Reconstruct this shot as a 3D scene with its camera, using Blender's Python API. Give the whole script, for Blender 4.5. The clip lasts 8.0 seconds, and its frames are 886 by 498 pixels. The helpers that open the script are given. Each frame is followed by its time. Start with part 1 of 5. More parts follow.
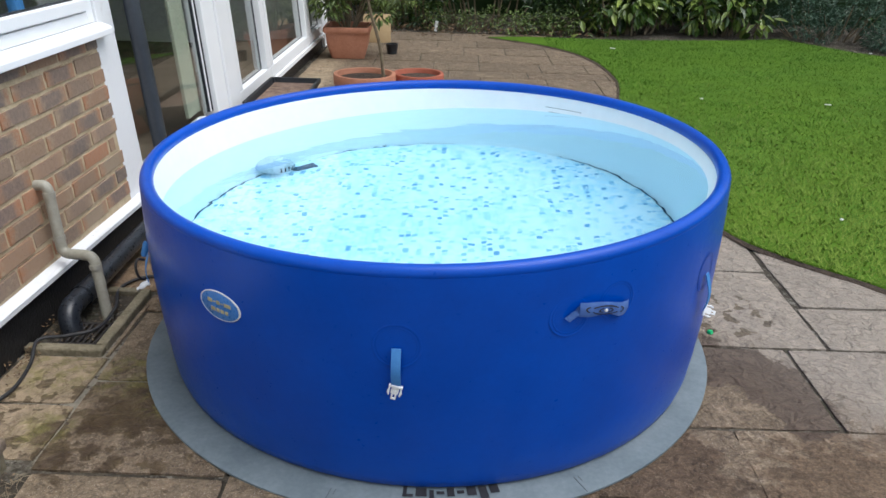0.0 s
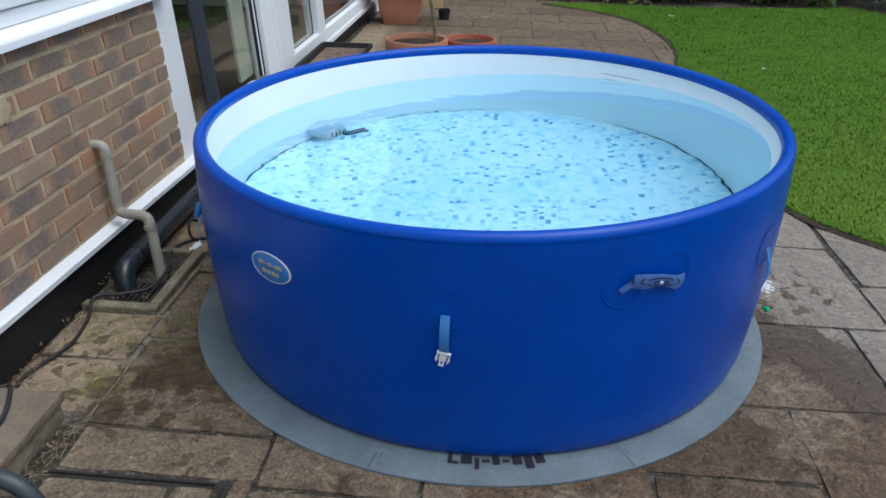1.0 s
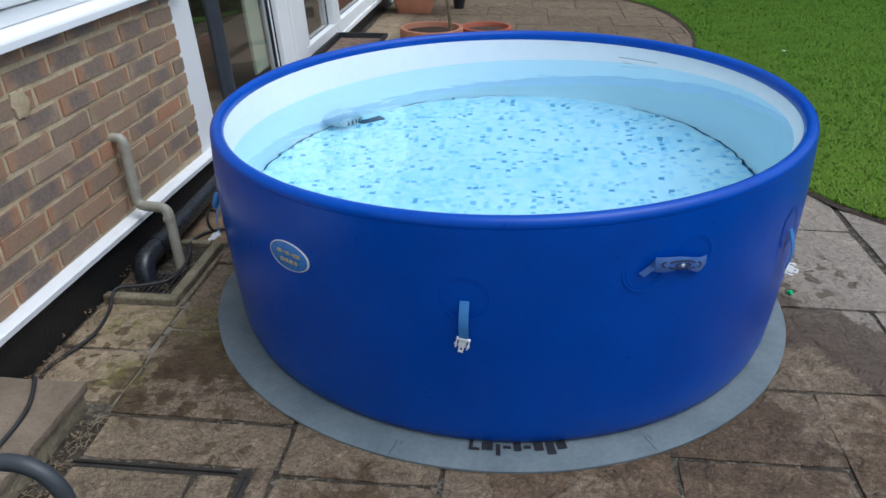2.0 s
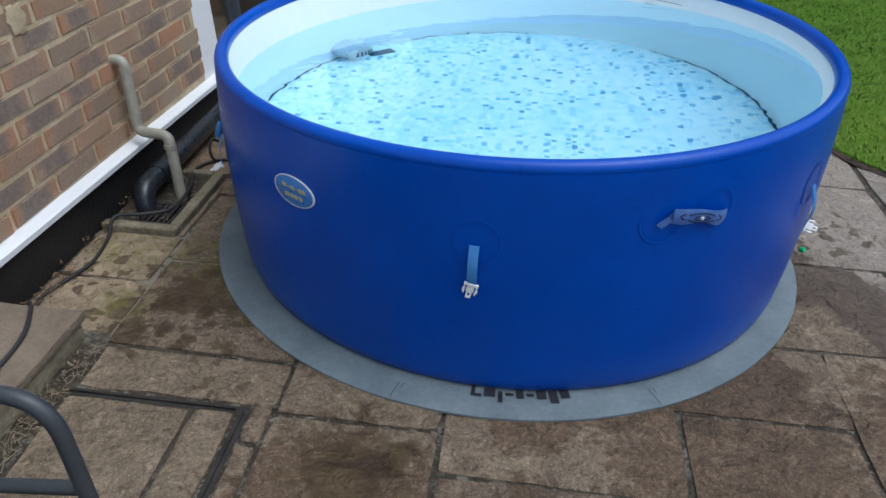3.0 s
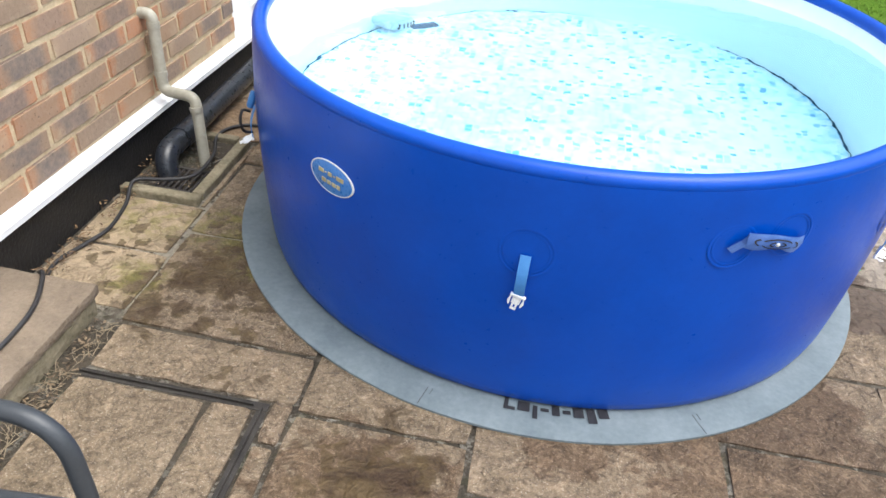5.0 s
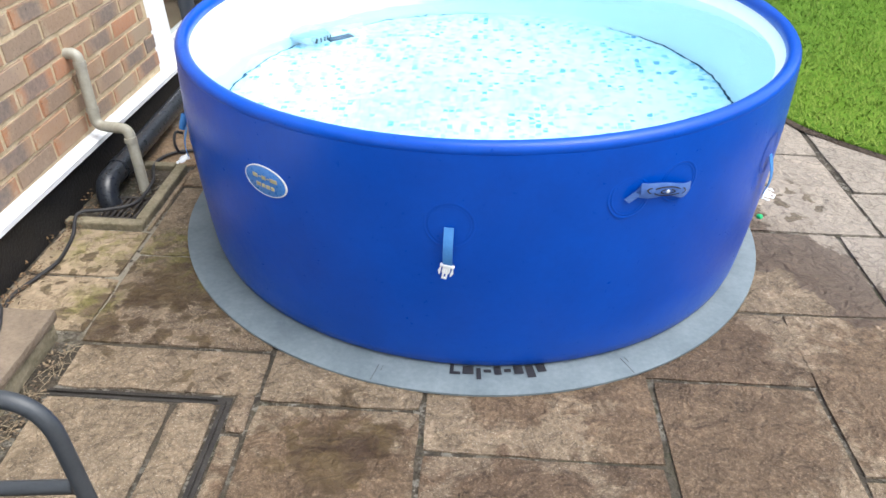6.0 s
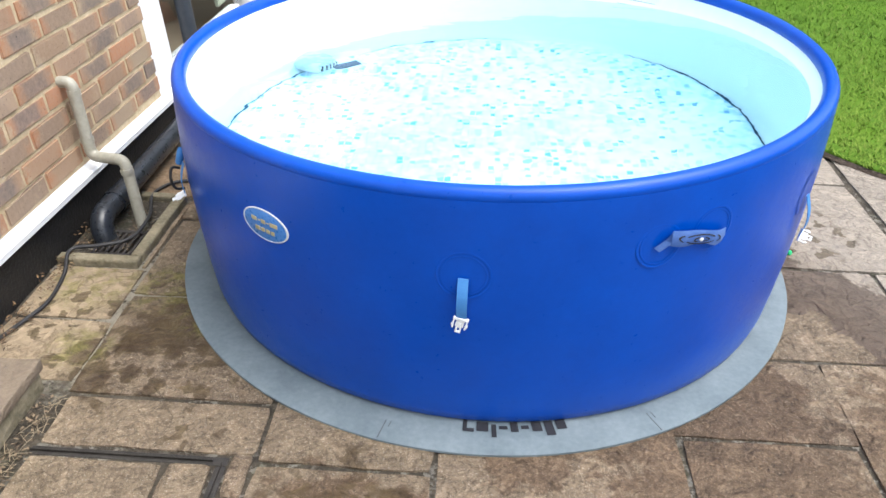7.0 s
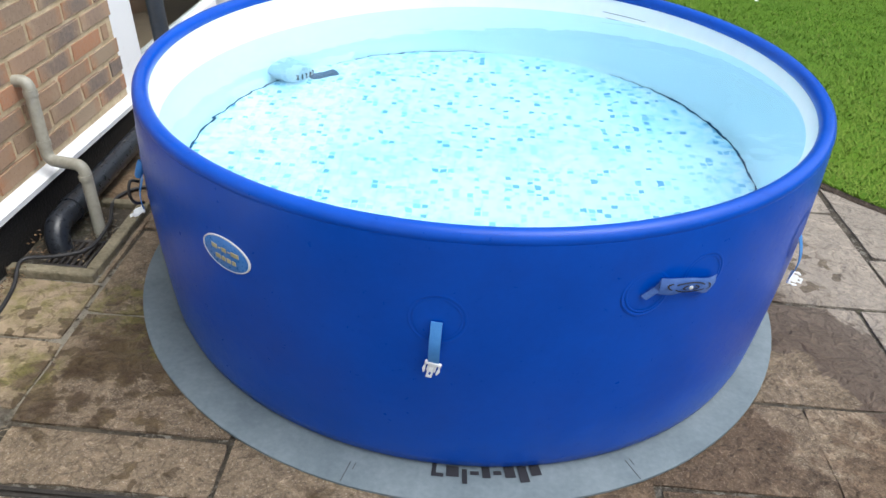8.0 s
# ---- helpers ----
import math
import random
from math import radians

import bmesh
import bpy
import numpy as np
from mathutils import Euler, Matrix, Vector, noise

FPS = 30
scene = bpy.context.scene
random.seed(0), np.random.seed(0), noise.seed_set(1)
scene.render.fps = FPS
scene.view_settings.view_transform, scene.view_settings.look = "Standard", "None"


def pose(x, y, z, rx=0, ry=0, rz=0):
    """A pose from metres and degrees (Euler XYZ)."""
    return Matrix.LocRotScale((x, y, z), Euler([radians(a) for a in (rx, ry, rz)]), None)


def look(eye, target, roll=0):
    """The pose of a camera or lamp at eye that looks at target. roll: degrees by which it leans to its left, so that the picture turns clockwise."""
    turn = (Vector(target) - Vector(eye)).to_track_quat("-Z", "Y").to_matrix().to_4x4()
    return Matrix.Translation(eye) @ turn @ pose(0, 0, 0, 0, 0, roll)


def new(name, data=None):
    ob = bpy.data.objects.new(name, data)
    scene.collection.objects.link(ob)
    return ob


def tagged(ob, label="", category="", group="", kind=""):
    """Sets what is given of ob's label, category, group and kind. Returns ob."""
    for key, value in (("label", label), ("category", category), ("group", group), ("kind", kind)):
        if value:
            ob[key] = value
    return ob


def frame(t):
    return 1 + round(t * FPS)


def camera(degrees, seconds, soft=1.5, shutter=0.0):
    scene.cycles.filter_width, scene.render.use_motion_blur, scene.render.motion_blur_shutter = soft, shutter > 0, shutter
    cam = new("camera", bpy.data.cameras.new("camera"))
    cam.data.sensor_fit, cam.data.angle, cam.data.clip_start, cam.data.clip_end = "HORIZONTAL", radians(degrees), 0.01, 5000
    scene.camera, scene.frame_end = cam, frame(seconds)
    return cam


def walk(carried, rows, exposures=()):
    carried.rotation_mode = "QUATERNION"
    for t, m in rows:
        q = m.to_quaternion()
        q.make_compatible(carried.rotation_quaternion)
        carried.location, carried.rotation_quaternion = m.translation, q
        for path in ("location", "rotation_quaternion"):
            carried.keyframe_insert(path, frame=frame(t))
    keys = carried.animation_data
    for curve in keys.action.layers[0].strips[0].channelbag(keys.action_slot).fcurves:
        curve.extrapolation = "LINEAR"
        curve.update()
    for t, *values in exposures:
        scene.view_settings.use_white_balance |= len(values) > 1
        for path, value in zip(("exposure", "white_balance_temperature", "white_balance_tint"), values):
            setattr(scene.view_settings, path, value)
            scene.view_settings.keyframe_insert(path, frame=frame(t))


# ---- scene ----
cam = camera(60.1, 8.0)
PATH = [
    (0, (0.187, -2.473, 1.413), (0.102, -0.646, 0.603), -3.2),
    (0.5, (0.169, -2.471, 1.399), (0.009, -0.672, 0.541), -2.5),
    (1, (0.173, -2.453, 1.396), (-0.034, -0.667, 0.521), -3.5),
    (2.5, (0.168, -2.445, 1.369), (-0.095, -0.697, 0.433), -5.2),
    (3, (0.14, -2.395, 1.357), (-0.113, -0.7, 0.327), -2.7),
    (3.2, (0.128, -2.369, 1.345), (-0.111, -0.687, 0.289), -3.7),
    (3.5, (0.135, -2.348, 1.325), (-0.101, -0.696, 0.222), -4.5),
    (3.7, (0.118, -2.32, 1.328), (-0.105, -0.686, 0.198), -4.4),
    (4, (0.086, -2.276, 1.355), (-0.289, -0.662, 0.235), -5.6),
    (4.2, (0.052, -2.249, 1.365), (-0.372, -0.636, 0.261), -5.4),
    (4.5, (0.057, -2.228, 1.365), (-0.386, -0.612, 0.273), -4.8),
    (4.7, (0.044, -2.217, 1.364), (-0.302, -0.582, 0.264), -1.8),
    (5, (0.032, -2.242, 1.361), (-0.234, -0.601, 0.249), 1.2),
    (5.2, (0.057, -2.311, 1.358), (-0.197, -0.681, 0.227), 0.6),
    (6.3, (0.108, -2.423, 1.385), (-0.025, -0.735, 0.32), -4.2),
    (6.5, (0.11, -2.384, 1.381), (-0.032, -0.695, 0.319), -4.5),
    (7, (0.081, -2.259, 1.377), (-0.081, -0.566, 0.326), -3.6),
    (7.2, (0.073, -2.207, 1.377), (-0.144, -0.523, 0.32), -4.1),
    (7.5, (0.076, -2.165, 1.381), (-0.166, -0.491, 0.313), -5.4),
    (7.8, (0.075, -2.124, 1.403), (-0.084, -0.449, 0.323), -2.8),
    (8, (0.078, -2.115, 1.399), (-0.024, -0.428, 0.33), -0.7),
]
EXPOSURES = [(0.0, 0.55, 6100, 8), (0.5, 0.27, 5850, 7), (1.0, 0.14, 5700, 6), (2.5, 0.15, 5700, 6), (3.0, 0.17, 5720, 6), (3.2, 0.48, 5950, 7), (3.5, 0.74, 6150, 8), (4.5, 1.36, 6350, 8), (5.2, 1.28, 6350, 8), (6.5, 1.36, 6230, 8), (7.5, 1.34, 6300, 8), (8.0, 0.88, 6200, 7)]
walk(cam, [(t, look(eye, target, roll)) for t, eye, target, roll in PATH], EXPOSURES)

# ---- light: bright overcast sky ----
SUN_ELEV, SUN_AZ = 64.0, 108.0
world = bpy.data.worlds.new("sky")
scene.world = world
world.use_nodes = True
wn = world.node_tree
sky = wn.nodes.new("ShaderNodeTexSky")
sky.sky_type = "NISHITA"
sky.sun_disc = False
sky.sun_elevation, sky.sun_rotation = radians(SUN_ELEV), radians(SUN_AZ)
sky.air_density, sky.dust_density, sky.ozone_density = 1.0, 4.0, 1.0
grey = wn.nodes.new("ShaderNodeHueSaturation")  # cloud cover takes most of the blue out of the sky
grey.inputs["Saturation"].default_value = 0.42
wn.links.new(sky.outputs[0], grey.inputs["Color"])
wn.links.new(grey.outputs[0], wn.nodes["Background"].inputs[0])
wn.nodes["Background"].inputs[1].default_value = 0.15
sun = new("sun", bpy.data.lights.new("sun", "SUN"))
sun.data.energy, sun.data.angle, sun.data.color = 0.9, radians(60), (1.0, 0.97, 0.93)
az, el = radians(SUN_AZ), radians(SUN_ELEV)
sun.matrix_world = look((0, 0, 0), (-math.sin(az) * math.cos(el), -math.cos(az) * math.cos(el), -math.sin(el)))

# the paved ground falls away from the house by 4.3 degrees
SLOPE = 4.3
G = pose(0, 0, 0, 0, SLOPE, 0)


def ground_z(x):
    return -math.tan(radians(SLOPE)) * x


# ---- materials ----
class Nodes:
    """A small builder of node materials."""

    def __init__(self, name):
        self.m = bpy.data.materials.new(name)
        self.m.use_nodes = True
        self.t = self.m.node_tree
        self.bsdf = self.t.nodes["Principled BSDF"]

    def add(self, kind, **inputs):
        n = self.t.nodes.new("ShaderNode" + kind)
        for key, value in inputs.items():
            self.put(n.inputs[key.replace("_", " ")], value)
        return n

    def put(self, socket, value):
        if isinstance(value, bpy.types.NodeSocket):
            self.t.links.new(value, socket)
        else:
            socket.default_value = value

    def coords(self, where):
        if where == "world":
            return self.add("NewGeometry").outputs["Position"]
        return self.add("TexCoord").outputs["Object" if where == "object" else "Generated"]

    def noise(self, vec, scale, detail=4.0, rough=0.6, distortion=0.0):
        n = self.add("TexNoise", Scale=scale, Detail=detail, Roughness=rough, Distortion=distortion)
        self.t.links.new(vec, n.inputs["Vector"])
        return n.outputs["Fac"]

    def ramp(self, fac, stops):
        n = self.add("ValToRGB")
        while len(n.color_ramp.elements) < len(stops):
            n.color_ramp.elements.new(0.5)
        for e, (p, c) in zip(n.color_ramp.elements, stops):
            e.position, e.color = p, (*c, 1) if len(c) == 3 else c
        self.t.links.new(fac, n.inputs[0])
        return n.outputs[0]

    def mix(self, fac, a, b, mode="MIX"):
        n = self.t.nodes.new("ShaderNodeMix")
        n.data_type, n.blend_type = "RGBA", mode
        self.put(n.inputs[0], fac)
        for sock, v in ((n.inputs[6], a), (n.inputs[7], b)):
            self.put(sock, (*v, 1) if isinstance(v, tuple) and len(v) == 3 else v)
        return n.outputs[2]

    def math(self, op, a, b=0.0, c=0.0, clamp=False):
        n = self.t.nodes.new("ShaderNodeMath")
        n.operation, n.use_clamp = op, clamp
        for s, v in zip(n.inputs, (a, b, c)):
            self.put(s, v)
        return n.outputs[0]

    def range(self, v, a, b, c=0.0, d=1.0):
        n = self.add("MapRange")
        for s, x in zip(n.inputs, (v, a, b, c, d)):
            self.put(s, x)
        return n.outputs[0]

    def blob(self, vec, x, y, r, wob, soft=0.35):
        """1 inside an uneven patch round (x, y), 0 outside."""
        d = self.t.nodes.new("ShaderNodeVectorMath")
        d.operation = "MULTIPLY_ADD"
        self.put(d.inputs[0], vec)
        d.inputs[1].default_value, d.inputs[2].default_value = (1, 1, 0), (-x, -y, 0)
        ln = self.t.nodes.new("ShaderNodeVectorMath")
        ln.operation = "LENGTH"
        self.put(ln.inputs[0], d.outputs[0])
        far = self.math("ADD", ln.outputs["Value"], self.math("MULTIPLY_ADD", wob, r * 1.6, -r * 0.8))
        return self.range(far, r, r * (1 - soft))

    def finish(self, color, rough, bump=None, strength=0.3, distance=0.004, metal=0.0, **more):
        self.put(self.bsdf.inputs["Base Color"], (*color, 1) if isinstance(color, tuple) else color)
        self.put(self.bsdf.inputs["Roughness"], rough)
        self.put(self.bsdf.inputs["Metallic"], metal)
        for key, v in more.items():
            self.put(self.bsdf.inputs[key.replace("_", " ")], v)
        if bump is not None:
            b = self.add("Bump", Strength=strength, Distance=distance)
            self.put(b.inputs["Height"], bump)
            self.t.links.new(b.outputs[0], self.bsdf.inputs["Normal"])
        return self.m


def plain(name, a, b, scale, rough, where="object", bump=0.2, fine=8.0, distance=0.002, spread=0.0, metal=0.0, **more):
    """A surface between two colours, uneven at two scales."""
    n = Nodes(name)
    v = n.coords(where)
    big, small = n.noise(v, scale), n.noise(v, scale * fine, 3.0)
    mixed = n.math("ADD", n.math("MULTIPLY", big, 0.65), n.math("MULTIPLY", small, 0.35))
    col = n.ramp(mixed, [(0.3, a), (0.7, b)])
    if spread:
        rnd = n.add("ObjectInfo").outputs["Random"]
        col = n.mix(1.0, col, n.ramp(rnd, [(0, (1 - spread,) * 3), (1, (1 + spread * 0.3,) * 3)]), "MULTIPLY")
    return n.finish(col, n.range(small, 0.2, 0.8, max(rough - 0.08, 0), min(rough + 0.08, 1)), small if bump else None, bump, distance, metal, **more)


def stone_material():
    n = Nodes("riven_sandstone")
    v = n.coords("world")
    big, mid, grain, fine = n.noise(v, 3.2, 5), n.noise(v, 13, 6, 0.62, 0.6), n.noise(v, 85, 6, 0.75), n.noise(v, 240, 3)
    rnd = n.add("ObjectInfo").outputs["Random"]
    tone = n.math("ADD", n.math("MULTIPLY", mid, 0.45), n.math("MULTIPLY", grain, 0.55))
    col = n.ramp(tone, [(0.37, (0.074, 0.057, 0.039)), (0.46, (0.154, 0.120, 0.083)), (0.54, (0.212, 0.168, 0.119)), (0.65, (0.35, 0.287, 0.213))])
    col = n.mix(n.range(n.noise(v, 38, 4, 0.6), 0.36, 0.31, 0, 0.6), col, (0.042, 0.030, 0.019))
    col = n.mix(n.range(big, 0.4, 0.7, 0, 0.4), col, (0.18, 0.143, 0.105))
    col = n.mix(0.85, col, n.ramp(rnd, [(0, (0.80, 0.72, 0.66)), (0.5, (1.0, 0.94, 0.86)), (1, (1.1, 1.03, 0.95))]), "MULTIPLY")
    col = n.mix(n.range(fine, 0.58, 0.70, 0, 0.6), col, (0.50, 0.44, 0.36))
    col = n.mix(n.range(n.noise(v, 130, 3, 0.6), 0.38, 0.30, 0, 0.5), col, (0.06, 0.044, 0.03))
    # cleft layers of the split face: flat shelves with ragged lips
    riven = n.noise(v, 8.5, 5, 0.55, 1.6)
    shelf = n.math("FRACT", n.math("MULTIPLY", riven, 7.0))
    lip = n.range(shelf, 0.10, 0.0)
    # light and shade of the lips painted into the colour
    col = n.mix(n.math("MULTIPLY", n.range(shelf, 0.86, 0.98), n.range(grain, 0.4, 0.6, 0.15, 0.6)), col, (0.40, 0.32, 0.225))
    col = n.mix(n.math("MULTIPLY", lip, n.range(mid, 0.4, 0.6, 0.15, 0.75)), col, (0.05, 0.036, 0.023))
    vx, vy = n.add("SeparateXYZ", Vector=v).outputs[:2]
    vy_near = n.range(vy, 0.9, 1.3, 1.0, 0.0)
    col = n.mix(n.math("MULTIPLY", n.range(n.math("ADD", n.math("MULTIPLY_ADD", vy, 0.7, vx), n.math("MULTIPLY", big, 0.5)), 1.05, 1.5, 0, 0.6), vy_near), col, (0.37, 0.33, 0.285))
    wallside = n.math("MULTIPLY", n.range(vx, -1.0, -1.12), n.range(mid, 0.35, 0.6, 0.35, 0.75))
    col = n.mix(wallside, col, (0.43, 0.33, 0.215))
    wob = n.noise(v, 9, 5, 0.65)
    wob2 = n.noise(v, 22, 4, 0.6)

    def patches(spots, w, soft=0.35):
        got = None
        for x, y, r in spots:
            p = n.blob(v, x, y, r, w, soft)
            got = p if got is None else n.math("MAXIMUM", got, p)
        return got

    # rain-damp stretches, then brown algae stains with drips round them
    damp = patches(((0.62, -1.02, 0.36), (1.25, -0.9, 0.38), (0.72, -0.70, 0.17), (-0.3, -1.28, 0.27), (0.15, -1.35, 0.2), (0.12, -0.96, 0.13), (-1.2, 0.35, 0.3), (-0.95, 0.3, 0.2)), wob2, 0.2)
    col = n.mix(n.math("MULTIPLY", damp, n.range(grain, 0.3, 0.7, 1.0, 0.65)), col, n.mix(1.0, col, (0.56, 0.47, 0.40), "MULTIPLY"))
    damp = n.math("MAXIMUM", damp, n.math("MULTIPLY", n.range(vy, 1.0, 1.4), n.range(rnd, 0.05, 0.25, 0.3, 0.9)))
    stain = patches(((-0.84, -0.55, 0.15), (-0.76, -0.44, 0.19), (-0.95, -0.62, 0.07), (-0.74, -0.62, 0.06), (-1.02, -0.79, 0.07), (-1.08, -0.68, 0.06), (-0.29, -1.2, 0.1), (-0.2, -1.14, 0.07)), wob2, 0.14)
    halo = patches(((-0.88, -0.62, 0.36), (-0.3, -1.15, 0.2), (-1.2, -0.50, 0.16), (1.12, 0.16, 0.22), (-0.7, -0.95, 0.10)), wob)
    drips = n.math("MULTIPLY", halo, n.range(n.math("ADD", n.noise(v, 19, 2, 0.5), n.math("MULTIPLY", grain, 0.10)), 0.60, 0.625))
    stain = n.math("MAXIMUM", n.math("MULTIPLY", stain, n.range(wob, 0.3, 0.55, 0.45, 1.0)), n.math("MULTIPLY", drips, 0.85))
    col = n.mix(n.math("MULTIPLY", stain, 0.85), col, n.mix(n.range(mid, 0.38, 0.6), (0.044, 0.024, 0.011), (0.074, 0.049, 0.017)))
    pool = patches(((1.03, -0.17, 0.17), (1.15, -0.3, 0.16), (1.2, -0.45, 0.13)), wob, 0.08)
    col = n.mix(n.math("MULTIPLY", pool, 0.8), col, (0.085, 0.058, 0.042))
    moss = patches(((-1.2, -0.34, 0.2), (-0.95, -0.36, 0.17), (-1.1, -0.66, 0.12), (-0.78, -0.5, 0.12)), wob2)
    col = n.mix(n.math("MULTIPLY", n.math("MULTIPLY", moss, n.range(wob2, 0.44, 0.6)), 0.5), col, (0.19, 0.18, 0.04))
    chip = n.noise(v, 17, 5, 0.58, 0.7)
    ridge = n.math("ABSOLUTE", n.math("SUBTRACT", n.noise(v, 11, 4, 0.5, 1.2), 0.5))
    # relief shading in the colour too: creases darkened, their flanks lightened
    col = n.mix(n.math("MULTIPLY", n.range(ridge, 0.03, 0.0), n.range(big, 0.40, 0.55, 0.15, 0.6)), col, n.mix(1.0, col, (0.45, 0.42, 0.38), "MULTIPLY"))
    col = n.mix(n.math("MULTIPLY", n.range(ridge, 0.03, 0.05), n.range(chip, 0.5, 0.62, 0.0, 0.3)), col, n.mix(1.0, col, (1.6, 1.55, 1.5), "MULTIPLY"))
    h = n.math("ADD", n.math("MULTIPLY_ADD", n.math("SNAP", riven, 0.143), 1.1, n.math("MULTIPLY_ADD", chip, 0.8, n.math("MULTIPLY", mid, 0.5))), n.math("MULTIPLY_ADD", grain, 0.12, n.math("MULTIPLY", fine, 0.03)))
    wetness = n.math("MAXIMUM", n.math("MAXIMUM", stain, pool), n.math("MULTIPLY", damp, 0.7))
    return n.finish(col, n.range(wetness, 0, 1, 0.8, 0.58), h, 1.0, 0.045, Specular_IOR_Level=0.35)


def brick_material():
    n = Nodes("multi_stock_brick")
    v = n.coords("object")
    rnd = n.add("ObjectInfo").outputs["Random"]
    col = n.ramp(rnd, [(0.0, (0.273, 0.186, 0.118)), (0.25, (0.348, 0.224, 0.136)), (0.45, (0.232, 0.169, 0.118)), (0.68, (0.371, 0.211, 0.118)), (0.85, (0.325, 0.256, 0.177)), (1.0, (0.441, 0.192, 0.094))])
    w = n.t.nodes.new("ShaderNodeVectorMath")
    w.operation = "ADD"
    n.put(w.inputs[0], v)
    n.put(w.inputs[1], n.math("MULTIPLY", rnd, 37.0))
    vv = w.outputs[0]
    wob = n.noise(vv, 14, 4)
    sep = n.add("SeparateXYZ", Vector=v)
    ey = n.math("MULTIPLY", n.math("ABSOLUTE", sep.outputs[1]), 11.0)
    ez = n.math("MULTIPLY", n.math("ABSOLUTE", sep.outputs[2]), 28.0)
    edge = n.math("ADD", n.math("MAXIMUM", ey, ez), n.math("MULTIPLY_ADD", wob, 1.1, -0.55))
    burnt = n.math("MULTIPLY", n.range(edge, 1.05, 0.55), n.range(n.math("FRACT", n.math("MULTIPLY", rnd, 7.3)), 0.3, 0.6, 0, 0.8))
    col = n.mix(burnt, col, (0.125, 0.112, 0.108))
    rim = n.math("MULTIPLY", n.range(edge, 0.75, 1.25), n.range(n.math("FRACT", n.math("MULTIPLY", rnd, 13.7)), 0.2, 0.6, 0, 0.75))
    col = n.mix(rim, col, (0.40, 0.17, 0.075))
    fine = n.noise(vv, 60, 4, 0.7)
    col = n.mix(n.range(fine, 0.35, 0.7, 0, 0.5), col, (0.36, 0.255, 0.18))
    col = n.mix(n.range(n.noise(vv, 130, 2), 0.66, 0.74, 0, 0.7), col, (0.03, 0.022, 0.02))
    smear = n.math("MULTIPLY", n.range(n.noise(vv, 9, 6, 0.75), 0.53, 0.64, 0, 0.75), n.range(edge, 0.4, 1.1))
    col = n.mix(smear, col, (0.42, 0.335, 0.225))
    h = n.math("ADD", fine, n.math("MULTIPLY", wob, 0.6))
    return n.finish(col, 0.85, h, 0.5, 0.005)


def liner_floor_material():
    """Vinyl floor printed with small square mosaic pieces."""
    n = Nodes("mosaic_print_vinyl")
    v = n.coords("object")
    scale = n.t.nodes.new("ShaderNodeVectorMath")
    scale.operation = "SCALE"
    n.put(scale.inputs[0], v)
    scale.inputs["Scale"].default_value = 1 / 0.0215
    cell = n.t.nodes.new("ShaderNodeVectorMath")
    cell.operation = "FLOOR"
    n.put(cell.inputs[0], scale.outputs[0])
    flat = n.t.nodes.new("ShaderNodeVectorMath")
    flat.operation = "MULTIPLY"
    n.put(flat.inputs[0], cell.outputs[0])
    flat.inputs[1].default_value = (1, 1, 0)
    white = n.t.nodes.new("ShaderNodeTexWhiteNoise")
    n.put(white.inputs["Vector"], flat.outputs[0])
    soft = n.noise(v, 24, 3, 0.6)
    big = n.noise(v, 2.4, 2)
    base = n.mix(n.range(n.math("MULTIPLY_ADD", big, -0.55, n.math("ADD", soft, 0.275)), 0.44, 0.6), (0.94, 0.965, 0.985), (0.60, 0.83, 0.95))
    inked = n.ramp(white.outputs["Value"], [(0.0, (0.94, 0.96, 0.98)), (0.55, (0.78, 0.91, 0.97)), (0.78, (0.54, 0.76, 0.91)), (0.90, (0.34, 0.60, 0.80)), (0.955, (0.20, 0.42, 0.66))])
    for node in n.t.nodes:
        if node.bl_idname == "ShaderNodeValToRGB":
            node.color_ramp.interpolation = "CONSTANT"
    part_in = n.t.nodes.new("ShaderNodeVectorMath")
    part_in.operation = "FRACTION"
    n.put(part_in.inputs[0], scale.outputs[0])
    fr = n.add("SeparateXYZ", Vector=part_in.outputs[0])
    dx = n.math("ABSOLUTE", n.math("SUBTRACT", fr.outputs[0], 0.5))
    dy = n.math("ABSOLUTE", n.math("SUBTRACT", fr.outputs[1], 0.5))
    square = n.range(n.math("MAXIMUM", dx, dy), 0.46, 0.36)
    col = n.mix(n.math("MULTIPLY", square, n.range(white.outputs["Value"], 0.5, 0.95, 0.45, 1.0)), base, inked)
    return n.finish(col, 0.4, n.noise(v, 26, 3), 0.1, 0.004)


def water_material():
    n = Nodes("clear_water")
    v = n.coords("world")
    wave = n.math("ADD", n.noise(v, 6, 2, 0.5, 0.4), n.math("MULTIPLY", n.noise(v, 26, 2, 0.5), 0.1))
    b = n.add("Bump", Strength=0.3, Distance=0.010)
    n.put(b.inputs["Height"], wave)
    g = n.bsdf
    g.inputs["Base Color"].default_value = (0.39, 0.785, 1.0, 1)
    g.inputs["Roughness"].default_value = 0.0
    g.inputs["IOR"].default_value = 1.33
    g.inputs["Transmission Weight"].default_value = 1.0
    n.t.links.new(b.outputs[0], g.inputs["Normal"])
    return n.m


def leaf_material(name, dark, mid, light, rough=0.4):
    n = Nodes(name)
    isl = n.add("NewGeometry").outputs["Random Per Island"]
    col = n.ramp(isl, [(0.0, dark), (0.5, mid), (1.0, light)])
    fine = n.noise(n.coords("world"), 55, 3)
    col = n.mix(n.range(fine, 0.55, 0.7, 0, 0.35), col, light)
    return n.finish(col, rough, Subsurface_Weight=0.0)


